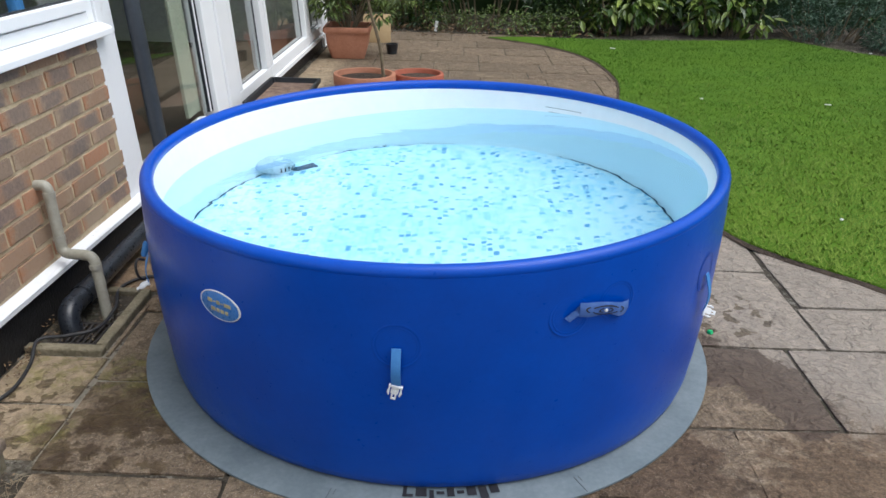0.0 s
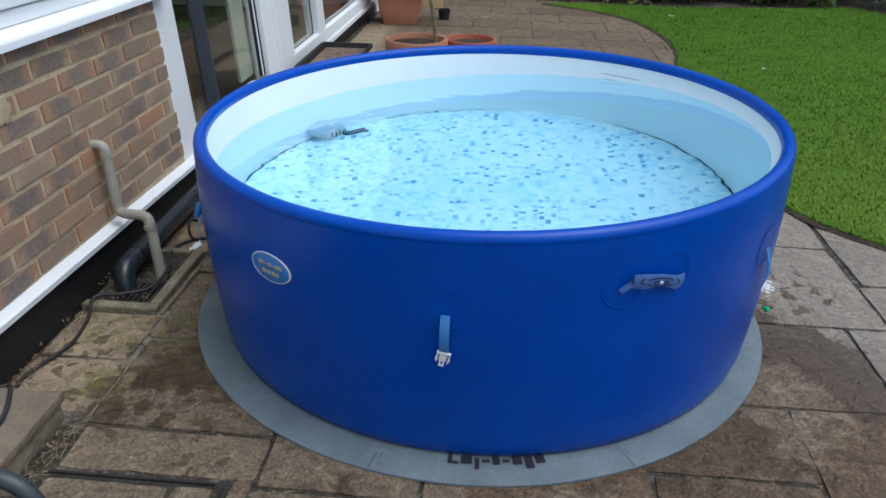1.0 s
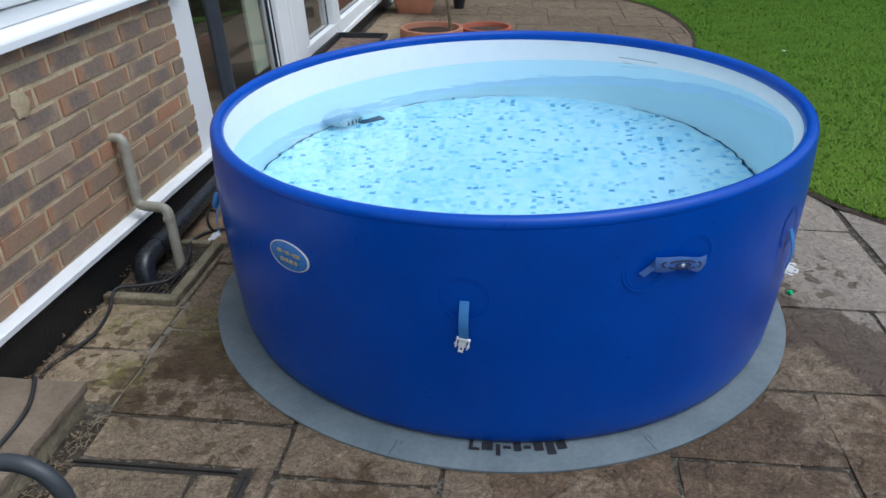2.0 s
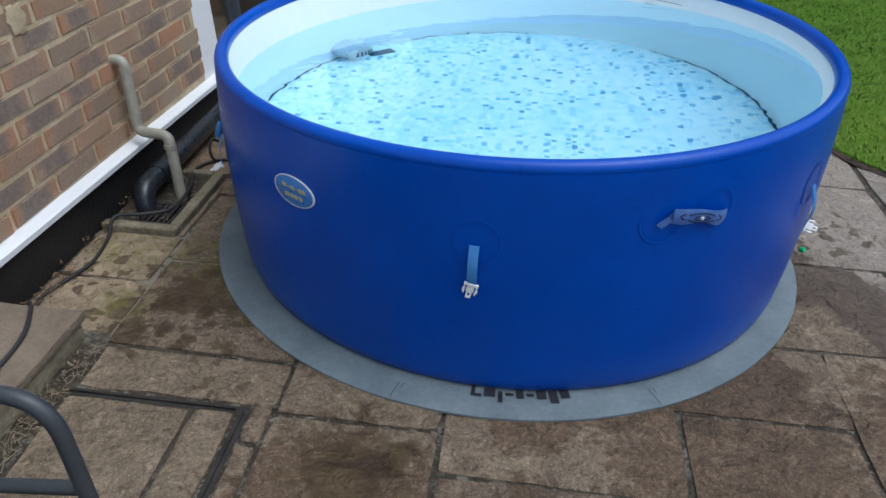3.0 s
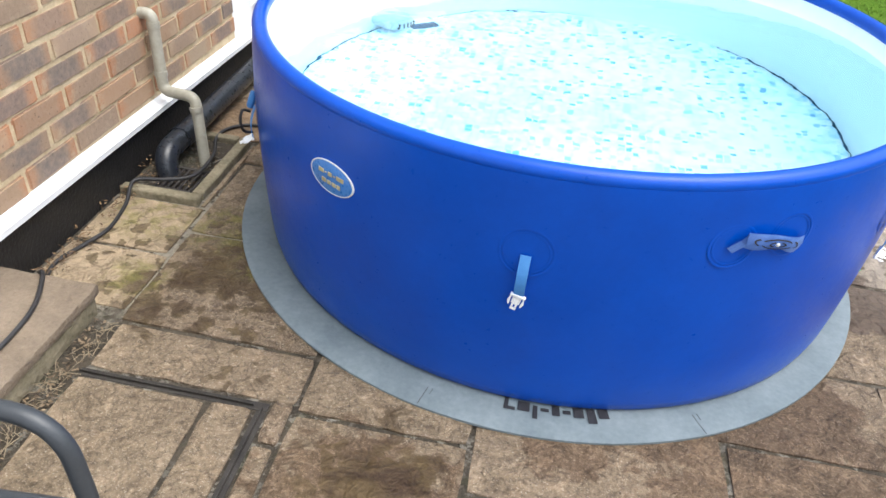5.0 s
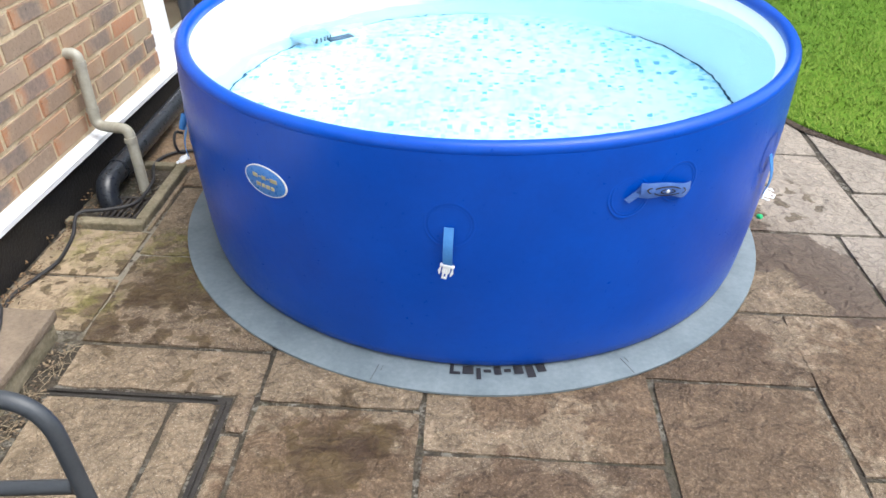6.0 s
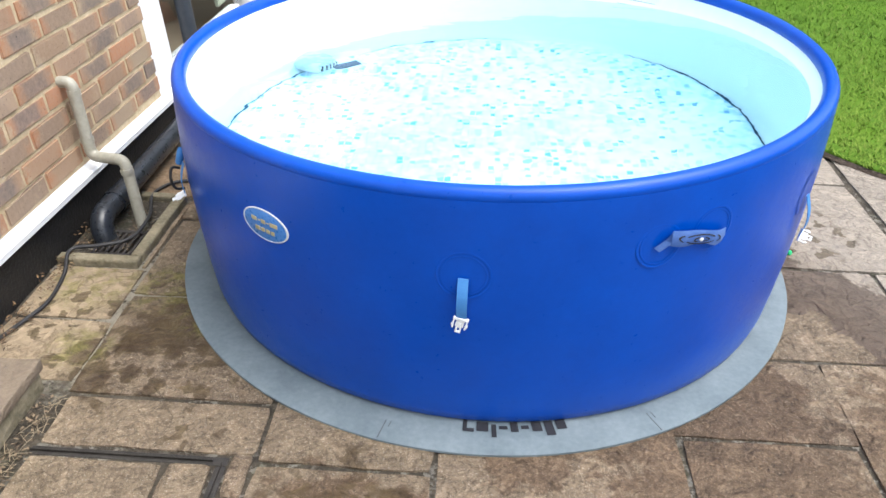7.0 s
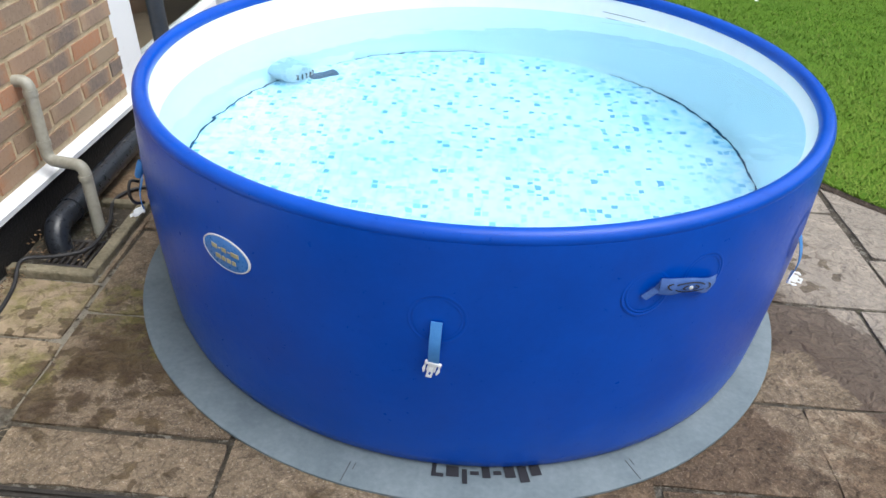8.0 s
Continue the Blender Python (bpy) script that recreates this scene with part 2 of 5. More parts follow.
def lawn_material():
    n = Nodes("lawn_turf")
    v = n.coords("world")
    big, mid = n.noise(v, 1.3, 4), n.noise(v, 9, 5, 0.7)
    col = n.ramp(mid, [(0.3, (0.05, 0.11, 0.010)), (0.6, (0.075, 0.15, 0.014)), (0.8, (0.11, 0.18, 0.022))])
    col = n.mix(n.range(big, 0.4, 0.7, 0, 0.5), col, (0.085, 0.155, 0.009))
    return n.finish(col, 0.85, mid, 0.4, 0.02, Specular_IOR_Level=0.1)


def blade_material():
    n = Nodes("grass_blade")
    v = n.coords("world")
    isl = n.add("NewGeometry").outputs["Random Per Island"]
    col = n.ramp(isl, [(0.0, (0.046, 0.118, 0.011)), (0.5, (0.082, 0.175, 0.018)), (0.9, (0.125, 0.225, 0.030)), (1.0, (0.24, 0.25, 0.09))])
    big = n.noise(v, 1.1, 3)
    col = n.mix(n.range(big, 0.4, 0.65, 0, 0.55), col, (0.15, 0.22, 0.03))
    col = n.mix(n.range(n.noise(v, 5.5, 3), 0.55, 0.68, 0, 0.3), col, (0.06, 0.13, 0.012))
    vy = n.add("SeparateXYZ", Vector=v).outputs[1]
    dry = n.range(n.math("ADD", vy, n.math("MULTIPLY_ADD", big, 3.0, -1.5)), 3.2, 0.8)
    col = n.mix(n.math("MULTIPLY", dry, 0.6), col, (0.20, 0.27, 0.045))
    # far lawn deepened: tree shade put into the blade colour
    far_shade = n.range(n.math("ADD", vy, n.math("MULTIPLY_ADD", big, 2.0, -1.0)), 3.0, 6.0)
    col = n.mix(n.math("MULTIPLY", far_shade, 0.6), col, (0.038, 0.095, 0.010))
    return n.finish(col, 0.8, Specular_IOR_Level=0.12)


def ground_material():
    n = Nodes("earth_and_mortar")
    v = n.coords("world")
    mid, fine = n.noise(v, 11, 5, 0.7), n.noise(v, 120, 3)
    bits = n.noise(v, 34, 5, 0.7)
    col = n.ramp(mid, [(0.3, (0.03, 0.023, 0.015)), (0.55, (0.075, 0.06, 0.041)), (0.75, (0.14, 0.115, 0.082))])
    col = n.mix(n.math("MULTIPLY", n.range(bits, 0.52, 0.58, 0, 0.85), n.range(n.noise(v, 4, 3), 0.42, 0.56, 0.1, 1)), col, (0.25, 0.23, 0.19))
    col = n.mix(n.range(n.noise(v, 7.3, 3), 0.58, 0.68, 0, 0.35), col, (0.05, 0.058, 0.018))
    lime = n.math("MAXIMUM", n.blob(v, -1.07, -0.28, 0.2, mid), n.math("MAXIMUM", n.blob(v, -1.065, -0.62, 0.24, mid), n.blob(v, -0.8, -0.41, 0.24, mid)))
    col = n.mix(n.math("MULTIPLY", lime, n.range(bits, 0.38, 0.46, 0, 0.9)), col, (0.33, 0.295, 0.23))
    return n.finish(col, 0.9, n.math("ADD", bits, fine), 1.0, 0.02)


def tub_material():
    n = Nodes("royal_blue_vinyl")
    v = n.coords("object")
    mid, fine = n.noise(v, 4.5, 3), n.noise(v, 55, 4, 0.7)
    col = n.ramp(n.math("ADD", n.math("MULTIPLY", mid, 0.7), n.math("MULTIPLY", fine, 0.3)), [(0.3, (0.0003, 0.052, 0.36)), (0.7, (0.0005, 0.070, 0.46))])
    h = n.math("ADD", n.math("MULTIPLY", mid, 0.8), n.math("MULTIPLY", fine, 0.05))
    return n.finish(col, n.range(fine, 0.3, 0.7, 0.27, 0.37), h, 0.14, 0.02, Specular_IOR_Level=0.3)


def glass_material():
    n = Nodes("window_glass")
    n.bsdf.inputs["Transmission Weight"].default_value = 1.0
    n.bsdf.inputs["Roughness"].default_value = 0.01
    n.bsdf.inputs["IOR"].default_value = 1.5
    n.bsdf.inputs["Base Color"].default_value = (0.86, 0.92, 0.9, 1)
    return n.m


def painted_material():
    n = Nodes("white_masonry_paint")
    v = n.coords("world")
    mid, fine = n.noise(v, 9, 5, 0.7), n.noise(v, 90, 4)
    col = n.mix(n.range(mid, 0.58, 0.75, 0, 0.5), (0.78, 0.79, 0.80), (0.56, 0.54, 0.51))
    chip = n.range(n.noise(v, 48, 4, 0.7), 0.70, 0.74)
    col = n.mix(n.math("MULTIPLY", chip, 0.7), col, (0.22, 0.18, 0.15))
    return n.finish(col, 0.6, n.math("ADD", mid, n.math("MULTIPLY", fine, 0.5)), 0.35, 0.006)


STONE = stone_material()
BRICK = brick_material()
MORTAR = plain("sandy_mortar", (0.34, 0.26, 0.15), (0.60, 0.49, 0.33), 14, 0.95, "world", 0.6, 9, 0.006)
PAINT = painted_material()
UPVC = plain("white_upvc", (0.84, 0.85, 0.86), (0.86, 0.87, 0.88), 1.5, 0.5, "world", 0.0)
PLINTH = plain("black_bitumen_paint", (0.006, 0.006, 0.007), (0.02, 0.019, 0.018), 13, 0.5, "world", 0.6, 7, 0.008)
GLASS = glass_material()
GROUND = ground_material()
LAWN = lawn_material()
BLADE = blade_material()
TUB = tub_material()
LINER = plain("white_vinyl_liner", (0.80, 0.84, 0.87), (0.87, 0.90, 0.92), 3, 0.42, "object", 0.06)
MOSAIC = liner_floor_material()
WATER = water_material()
MAT_GREY = plain("grey_foam_mat", (0.08, 0.108, 0.126), (0.17, 0.206, 0.226), 6, 0.75, "object", 0.2, 12)
INLET = plain("pale_grey_plastic", (0.42, 0.47, 0.52), (0.60, 0.64, 0.68), 12, 0.4)
# navy stands in for the shade inside the floor seam and outlet
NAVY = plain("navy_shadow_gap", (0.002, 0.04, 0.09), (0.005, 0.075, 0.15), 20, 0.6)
INK = plain("dark_print", (0.010, 0.010, 0.013), (0.024, 0.024, 0.03), 20, 0.7)
SEAM = plain("dark_seam", (0.05, 0.06, 0.065), (0.09, 0.1, 0.11), 30, 0.8)
STRAP = plain("light_blue_webbing", (0.035, 0.17, 0.46), (0.065, 0.235, 0.55), 30, 0.6, "object", 0.3, 12)
STRAP_GREY = plain("greyish_blue_strap", (0.03, 0.095, 0.33), (0.10, 0.19, 0.47), 24, 0.5, "object", 0.4, 6)
BUCKLE = plain("white_plastic", (0.72, 0.74, 0.76), (0.84, 0.85, 0.86), 20, 0.35)
BADGE = plain("badge_blue", (0.03, 0.16, 0.5), (0.05, 0.22, 0.6), 15, 0.3)
SILVER = plain("badge_silver", (0.55, 0.57, 0.58), (0.72, 0.73, 0.74), 20, 0.3)
GOLD = plain("badge_gold", (0.34, 0.29, 0.15), (0.52, 0.46, 0.28), 30, 0.4)
PIPE_GREY = plain("grey_olive_plastic_pipe", (0.25, 0.238, 0.188), (0.39, 0.37, 0.305), 9, 0.42, "object", 0.1)
PIPE_BLACK = plain("black_plastic_pipe", (0.010, 0.012, 0.016), (0.028, 0.032, 0.04), 8, 0.3, "object", 0.1)
DOWNPIPE = plain("dark_slate_painted_pipe", (0.03, 0.036, 0.045), (0.05, 0.058, 0.07), 8, 0.4, "object", 0.1)
CABLE = plain("black_rubber_cable", (0.015, 0.015, 0.017), (0.035, 0.033, 0.033), 20, 0.55)
IRON = plain("dark_iron", (0.02, 0.019, 0.018), (0.06, 0.05, 0.045), 20, 0.6, "object", 0.4)
STEEL = plain("dark_galvanised_frame", (0.014, 0.012, 0.010), (0.055, 0.048, 0.041), 14, 0.55, "object", 0.5, 8, 0.004, 0.0, 0.25)
CONCRETE = plain("worn_concrete", (0.13, 0.097, 0.067), (0.29, 0.228, 0.165), 7, 0.88, "world", 0.7, 14, 0.012, 0.12)
MOSSY = plain("mossy_concrete", (0.085, 0.075, 0.04), (0.33, 0.28, 0.19), 9, 0.9, "world", 0.7, 9, 0.01, 0.2)
TERRACOTTA = plain("terracotta", (0.40, 0.16, 0.085), (0.54, 0.245, 0.15), 7, 0.75, "object", 0.25, 8, 0.003)
TERRACOTTA_RED = plain("red_terracotta", (0.30, 0.075, 0.04), (0.42, 0.13, 0.075), 7, 0.75, "object", 0.25, 8, 0.003)
POT_BLACK = plain("black_plastic_trough", (0.012, 0.014, 0.017), (0.03, 0.033, 0.038), 9, 0.45)
SOIL = plain("potting_soil", (0.035, 0.022, 0.014), (0.12, 0.085, 0.06), 30, 0.95, "object", 1.0, 6, 0.02)
DRYSOIL = plain("dry_soil", (0.12, 0.075, 0.05), (0.46, 0.31, 0.23), 16, 0.95, "object", 1.0, 5, 0.03)
BARK = plain("young_bark", (0.12, 0.085, 0.05), (0.27, 0.22, 0.14), 16, 0.85, "object", 0.6)
CARD = plain("plain_board", (0.47, 0.33, 0.17), (0.56, 0.41, 0.23), 5, 0.8)
CHAIR = plain("anthracite_powder_coat", (0.028, 0.032, 0.038), (0.05, 0.056, 0.064), 14, 0.42, "object", 0.12, 14)
SLING = plain("dark_mesh_fabric", (0.015, 0.018, 0.023), (0.06, 0.066, 0.075), 130, 0.75, "object", 0.8, 3)
STRAW = plain("dry_straw", (0.12, 0.09, 0.055), (0.36, 0.29, 0.19), 30, 0.8, "world")
ROOM = plain("dim_room_plaster", (0.5, 0.46, 0.40), (0.6, 0.56, 0.5), 2, 0.9, "world")
ROOM_FLOOR = plain("dark_room_floor", (0.18, 0.13, 0.09), (0.28, 0.21, 0.15), 3, 0.6, "world")
BLIND = plain("pale_green_blind", (0.36, 0.37, 0.29), (0.43, 0.44, 0.35), 4, 0.8, "world")
LITTER = plain("white_litter", (0.7, 0.7, 0.68), (0.82, 0.82, 0.8), 30, 0.6)
GREEN_CAP = plain("green_plastic", (0.02, 0.4, 0.14), (0.03, 0.5, 0.18), 30, 0.4)
LAUREL = leaf_material("laurel_leaf", (0.008, 0.022, 0.005), (0.02, 0.05, 0.010), (0.06, 0.11, 0.02), 0.35)
AUCUBA = leaf_material("variegated_leaf", (0.010, 0.028, 0.006), (0.055, 0.11, 0.016), (0.25, 0.31, 0.07), 0.3)
BLUEGREEN = leaf_material("blue_green_leaf", (0.012, 0.038, 0.02), (0.03, 0.08, 0.042), (0.08, 0.15, 0.09), 0.5)
OLIVE = leaf_material("olive_leaf", (0.05, 0.075, 0.02), (0.10, 0.15, 0.035), (0.2, 0.27, 0.07), 0.45)
CRUMB = leaf_material("rotted_leaf", (0.045, 0.032, 0.02), (0.11, 0.078, 0.048), (0.27, 0.2, 0.125), 0.8)
DRYLEAF = leaf_material("dry_leaf", (0.06, 0.035, 0.018), (0.13, 0.075, 0.035), (0.25, 0.16, 0.08), 0.7)
BLUEBELL = leaf_material("blue_petal", (0.08, 0.06, 0.3), (0.12, 0.1, 0.42), (0.2, 0.2, 0.55), 0.5)


# ---- mesh helpers ----
def mesh_of(name, bm, material, smooth=False):
    me = bpy.data.meshes.new(name)
    bmesh.ops.recalc_face_normals(bm, faces=bm.faces)
    bm.to_mesh(me)
    bm.free()
    me.materials.append(material)
    if smooth:
        me.polygons.foreach_set("use_smooth", [True] * len(me.polygons))
        me.set_sharp_from_angle(angle=radians(40))
    return me


def thing(name, m=None):
    ob = new(name)
    ob.empty_display_size = 0.05
    ob.matrix_basis = m if m is not None else Matrix.Identity(4)
    return ob


def part(name, bm, material, parent, label="", smooth=True, m=None):
    ob = new(name, mesh_of(name, bm, material, smooth))
    ob.parent = parent
    if m is not None:
        ob.matrix_basis = m
    if label:
        tagged(ob, label=label)
    return ob


def solo(name, bm, material, m=None, smooth=True):
    ob = new(name, mesh_of(name, bm, material, smooth))
    if m is not None:
        ob.matrix_basis = m
    return ob


def box(x0, x1, y0, y1, z0, z1, bevel=0.0, bm=None):
    own = bmesh.new()
    bmesh.ops.create_cube(own, size=1.0)
    for v in own.verts:
        v.co = Vector(((x0 + x1) / 2 + v.co.x * (x1 - x0), (y0 + y1) / 2 + v.co.y * (y1 - y0), (z0 + z1) / 2 + v.co.z * (z1 - z0)))
    if bevel:
        bmesh.ops.bevel(own, geom=own.edges[:] + own.verts[:], offset=bevel, segments=2, affect="EDGES", profile=0.5)
    if bm is None:
        return own
    return join(bm, own)


def join(bm, other, m=None):
    if m is not None:
        other.transform(m)
    tmp = bpy.data.meshes.new("tmp")
    other.to_mesh(tmp)
    other.free()
    bm.from_mesh(tmp)
    bpy.data.meshes.remove(tmp)
    return bm


def sweep(points, radius, n=10, closed_ends=True, bm=None):
    """A round tube along points; radius: a number or one per point."""
    own = bm or bmesh.new()
    pts = [Vector(p) for p in points]
    rad = radius if isinstance(radius, (list, tuple)) else [radius] * len(pts)
    up = None
    rings = []
    for i, p in enumerate(pts):
        d = (pts[min(i + 1, len(pts) - 1)] - pts[max(i - 1, 0)]).normalized()
        if up is None:
            up = d.orthogonal().normalized()
        up = (up - d * up.dot(d)).normalized()
        side = d.cross(up)
        rings.append([own.verts.new(p + rad[i] * (math.cos(a) * up + math.sin(a) * side)) for a in (2 * math.pi * k / n for k in range(n))])
    for a, b in zip(rings, rings[1:]):
        for k in range(n):
            own.faces.new((a[k], a[(k + 1) % n], b[(k + 1) % n], b[k]))
    if closed_ends:
        own.faces.new(rings[0][::-1])
        own.faces.new(rings[-1])
    return own


def rounded(points, r, steps=5):
    """A polyline with its corners rounded."""
    pts = [Vector(p) for p in points]
    out = [pts[0]]
    for a, b, c in zip(pts, pts[1:], pts[2:]):
        k = min(r, (a - b).length * 0.45, (c - b).length * 0.45)
        p, q = b + (a - b).normalized() * k, b + (c - b).normalized() * k
        out += [(1 - s) ** 2 * p + 2 * s * (1 - s) * b + s * s * q for s in (i / steps for i in range(steps + 1))]
    return out + [pts[-1]]


def spin(profile, n=64, bm=None, center=(0, 0), closed=False):
    """A surface of revolution about z from (r, z) pairs."""
    own = bm or bmesh.new()
    rings = [[own.verts.new((center[0] + r * math.cos(2 * math.pi * k / n), center[1] + r * math.sin(2 * math.pi * k / n), z)) for k in range(n)] for r, z in profile]
    pairs = list(zip(rings, rings[1:])) + ([(rings[-1], rings[0])] if closed else [])
    for a, b in pairs:
        for k in range(n):
            own.faces.new((a[k], a[(k + 1) % n], b[(k + 1) % n], b[k]))
    return own, rings


def smooth_line(points, step=0.03):
    """A curved line through points."""
    pts = [Vector(p) for p in points]
    ext = [2 * pts[0] - pts[1], *pts, 2 * pts[-1] - pts[-2]]
    out = []
    for i in range(1, len(ext) - 2):
        a, b, c, d = ext[i - 1 : i + 3]
        n = max(2, int((c - b).length / step))
        for k in range(n):
            t = k / n
            out.append(0.5 * (2 * b + (c - a) * t + (2 * a - 5 * b + 4 * c - d) * t * t + (3 * b - a - 3 * c + d) * t ** 3))
    return out + [pts[-1]]


def from_arrays(name, verts, faces, material):
    me = bpy.data.meshes.new(name)
    me.from_pydata(verts.tolist(), [], faces.tolist())
    me.materials.append(material)
    return me


# ---- ground, lawn ----
def build_ground():
    bm = bmesh.new()
    bmesh.ops.create_grid(bm, x_segments=60, y_segments=60, size=60)
    ob = solo("ground", bm, GROUND, G @ pose(0, 0, -0.0095), False)
    tagged(ob, "bare earth and mortar under the paving and borders", "ground", kind="structure")


def patio_edge():
    """The curved edge between paving and lawn, from near the camera to the far border."""
    return [(3.2, -1.6), (2.45, -0.35), (1.93, 0.36), (1.79, 0.52), (1.62, 0.68), (1.51, 0.81), (1.42, 0.96), (1.30, 1.4), (1.24, 2.2), (1.30, 3.2), (1.45, 4.05), (1.54, 4.75), (1.44, 5.75), (1.05, 6.5), (0.42, 7.0)]


EDGE = [Vector((x, y)) for x, y, _ in smooth_line([(x, y, 0) for x, y in patio_edge()], 0.12)]
LAWN_OUT = [Vector(p) for p in ((0.9, 7.1), (2.2, 7.05), (3.5, 7.25), (4.1, 7.5), (4.6, 6.6), (5.2, 6.0), (9.5, 5.0), (9.5, -1.6))]


def inside(poly, x, y):
    px, py = np.array([p.x for p in poly]), np.array([p.y for p in poly])
    qx, qy = np.roll(px, -1), np.roll(py, -1)
    hit = np.zeros(len(x), bool)
    for a, b, c, d in zip(px, py, qx, qy):
        if b != d:
            hit ^= ((b > y) != (d > y)) & (x < (c - a) * (y - b) / (d - b) + a)
    return hit


def build_edging():
    bm = bmesh.new()
    rows = []
    for i, p in enumerate(EDGE):
        w = 0.014 + 0.014 * noise.noise((p.x * 8, p.y * 8, 1))
        rows.append([bm.verts.new((p.x + dx, p.y + dx * 0.7, z)) for dx, z in ((-w, 0.001), (-w * 0.7, 0.006), (0.012, 0.009), (0.05, 0.0))])
    for a, b in zip(rows, rows[1:]):
        for k in range(3):
            bm.faces.new((a[k], a[k + 1], b[k + 1], b[k]))
    tagged(solo("border_soil", bm, SOIL, G), "narrow strip of bare soil between paving and lawn", "soil", kind="structure")


def build_lawn():
    outline = EDGE + LAWN_OUT
    bm = bmesh.new()
    top = [bm.verts.new((p.x + 0.02, p.y + 0.01, 0.016 + 0.006 * noise.noise((p.x * 9, p.y * 9, 0)))) for p in outline]
    low = [bm.verts.new((p.x, p.y, -0.015)) for p in outline]
    bm.faces.new(top)
    for i in range(len(top)):
        j = (i + 1) % len(top)
        bm.faces.new((top[i], low[i], low[j], top[j]))
    bmesh.ops.triangulate(bm, faces=[f for f in bm.faces if len(f.verts) > 4])
    ob = solo("lawn", bm, LAWN, G, False)
    tagged(ob, "short green garden lawn with a soft curved edge", "lawn", kind="structure")
    rng = np.random.default_rng(5)
    n = 520000
    x, y = rng.uniform(1.1, 8.0, n), rng.uniform(-1.2, 7.5, n)
    near = rng.uniform(0, 1, n) < np.clip(1.25 - 0.12 * np.hypot(x - 0.2, y + 2.4), 0.3, 1) * (x < 1.5 + 0.75 * (y + 2.6))
    x, y = x[near], y[near]
    keep = inside([Vector((p.x + 0.012, p.y)) for p in EDGE] + LAWN_OUT, x, y)
    x, y = x[keep], y[keep]
    n = len(x)
    a, lean = rng.uniform(0, 2 * np.pi, n), rng.uniform(0.6, 1.9, n)
    tuft = 0.75 + 0.5 * np.sin(x * 7.1 + 2 * np.sin(y * 5.3)) * np.sin(y * 6.3 + 1.7 * np.sin(x * 4.1))
    h, w = rng.uniform(0.016, 0.034, n) * np.clip(0.55 + 0.4 * tuft, 0.7, 1.1), rng.uniform(0.002, 0.0042, n)
    dx, dy = np.cos(a), np.sin(a)
    verts = np.empty((n, 3, 3))
    verts[:, 0] = np.stack([x - dy * w, y + dx * w, np.full(n, 0.012)], 1)
    verts[:, 1] = np.stack([x + dy * w, y - dx * w, np.full(n, 0.012)], 1)
    verts[:, 2] = np.stack([x + dx * h * lean, y + dy * h * lean, 0.012 + h], 1)
    me = from_arrays("grass", verts.reshape(-1, 3), np.arange(3 * n).reshape(-1, 3), BLADE)
    ob = new("grass", me)
    ob.matrix_basis = G
    tagged(ob, "short mown green grass with a few yellowed blades", "grass", kind="stuff")


# ---- hot tub (built in the frame of the sloping ground) ----
OUTER = [(0.012, 0.896), (0.02, 0.906), (0.05, 0.914), (0.12, 0.922), (0.25, 0.933), (0.38, 0.941), (0.5, 0.944), (0.6, 0.9435), (0.66, 0.9415), (0.676, 0.9405)]
RIM_R, RIM_Z, RIM_T = 0.9205, 0.682, 0.0205


def lean_to(p):
    """The tub leans a little: shift and tilt that grow with the height."""
    s = p[2] / RIM_Z
    return Vector((p[0] + 0.019 - s * 0.004, p[1] + 0.031 - s * 0.012, p[2] + s * (0.022 * p[1] + 0.025 * p[0])))


def outer_r(z):
    return float(np.interp(z, [a for a, _ in OUTER], [b for _, b in OUTER]))


def on_tub(theta, z, off=0.0):
    """A frame on the tub's outside: x along the wall, y up, z out."""
    c, s = math.cos(radians(theta)), math.sin(radians(theta))
    r = outer_r(z)
    p = lean_to(Vector((r * c, r * s, z)))
    dr = (outer_r(z + 0.03) - outer_r(z - 0.03)) / 0.06
    up = Vector((dr * c, dr * s, 1)).normalized()
    along = Vector((-s, c, 0))
    out = along.cross(up).normalized()
    m = Matrix((along, up, out)).transposed().to_4x4()
    m.translation = p + out * off
    return m


def leaned(bm):
    for v in bm.verts:
        v.co = lean_to(v.co)
    return bm


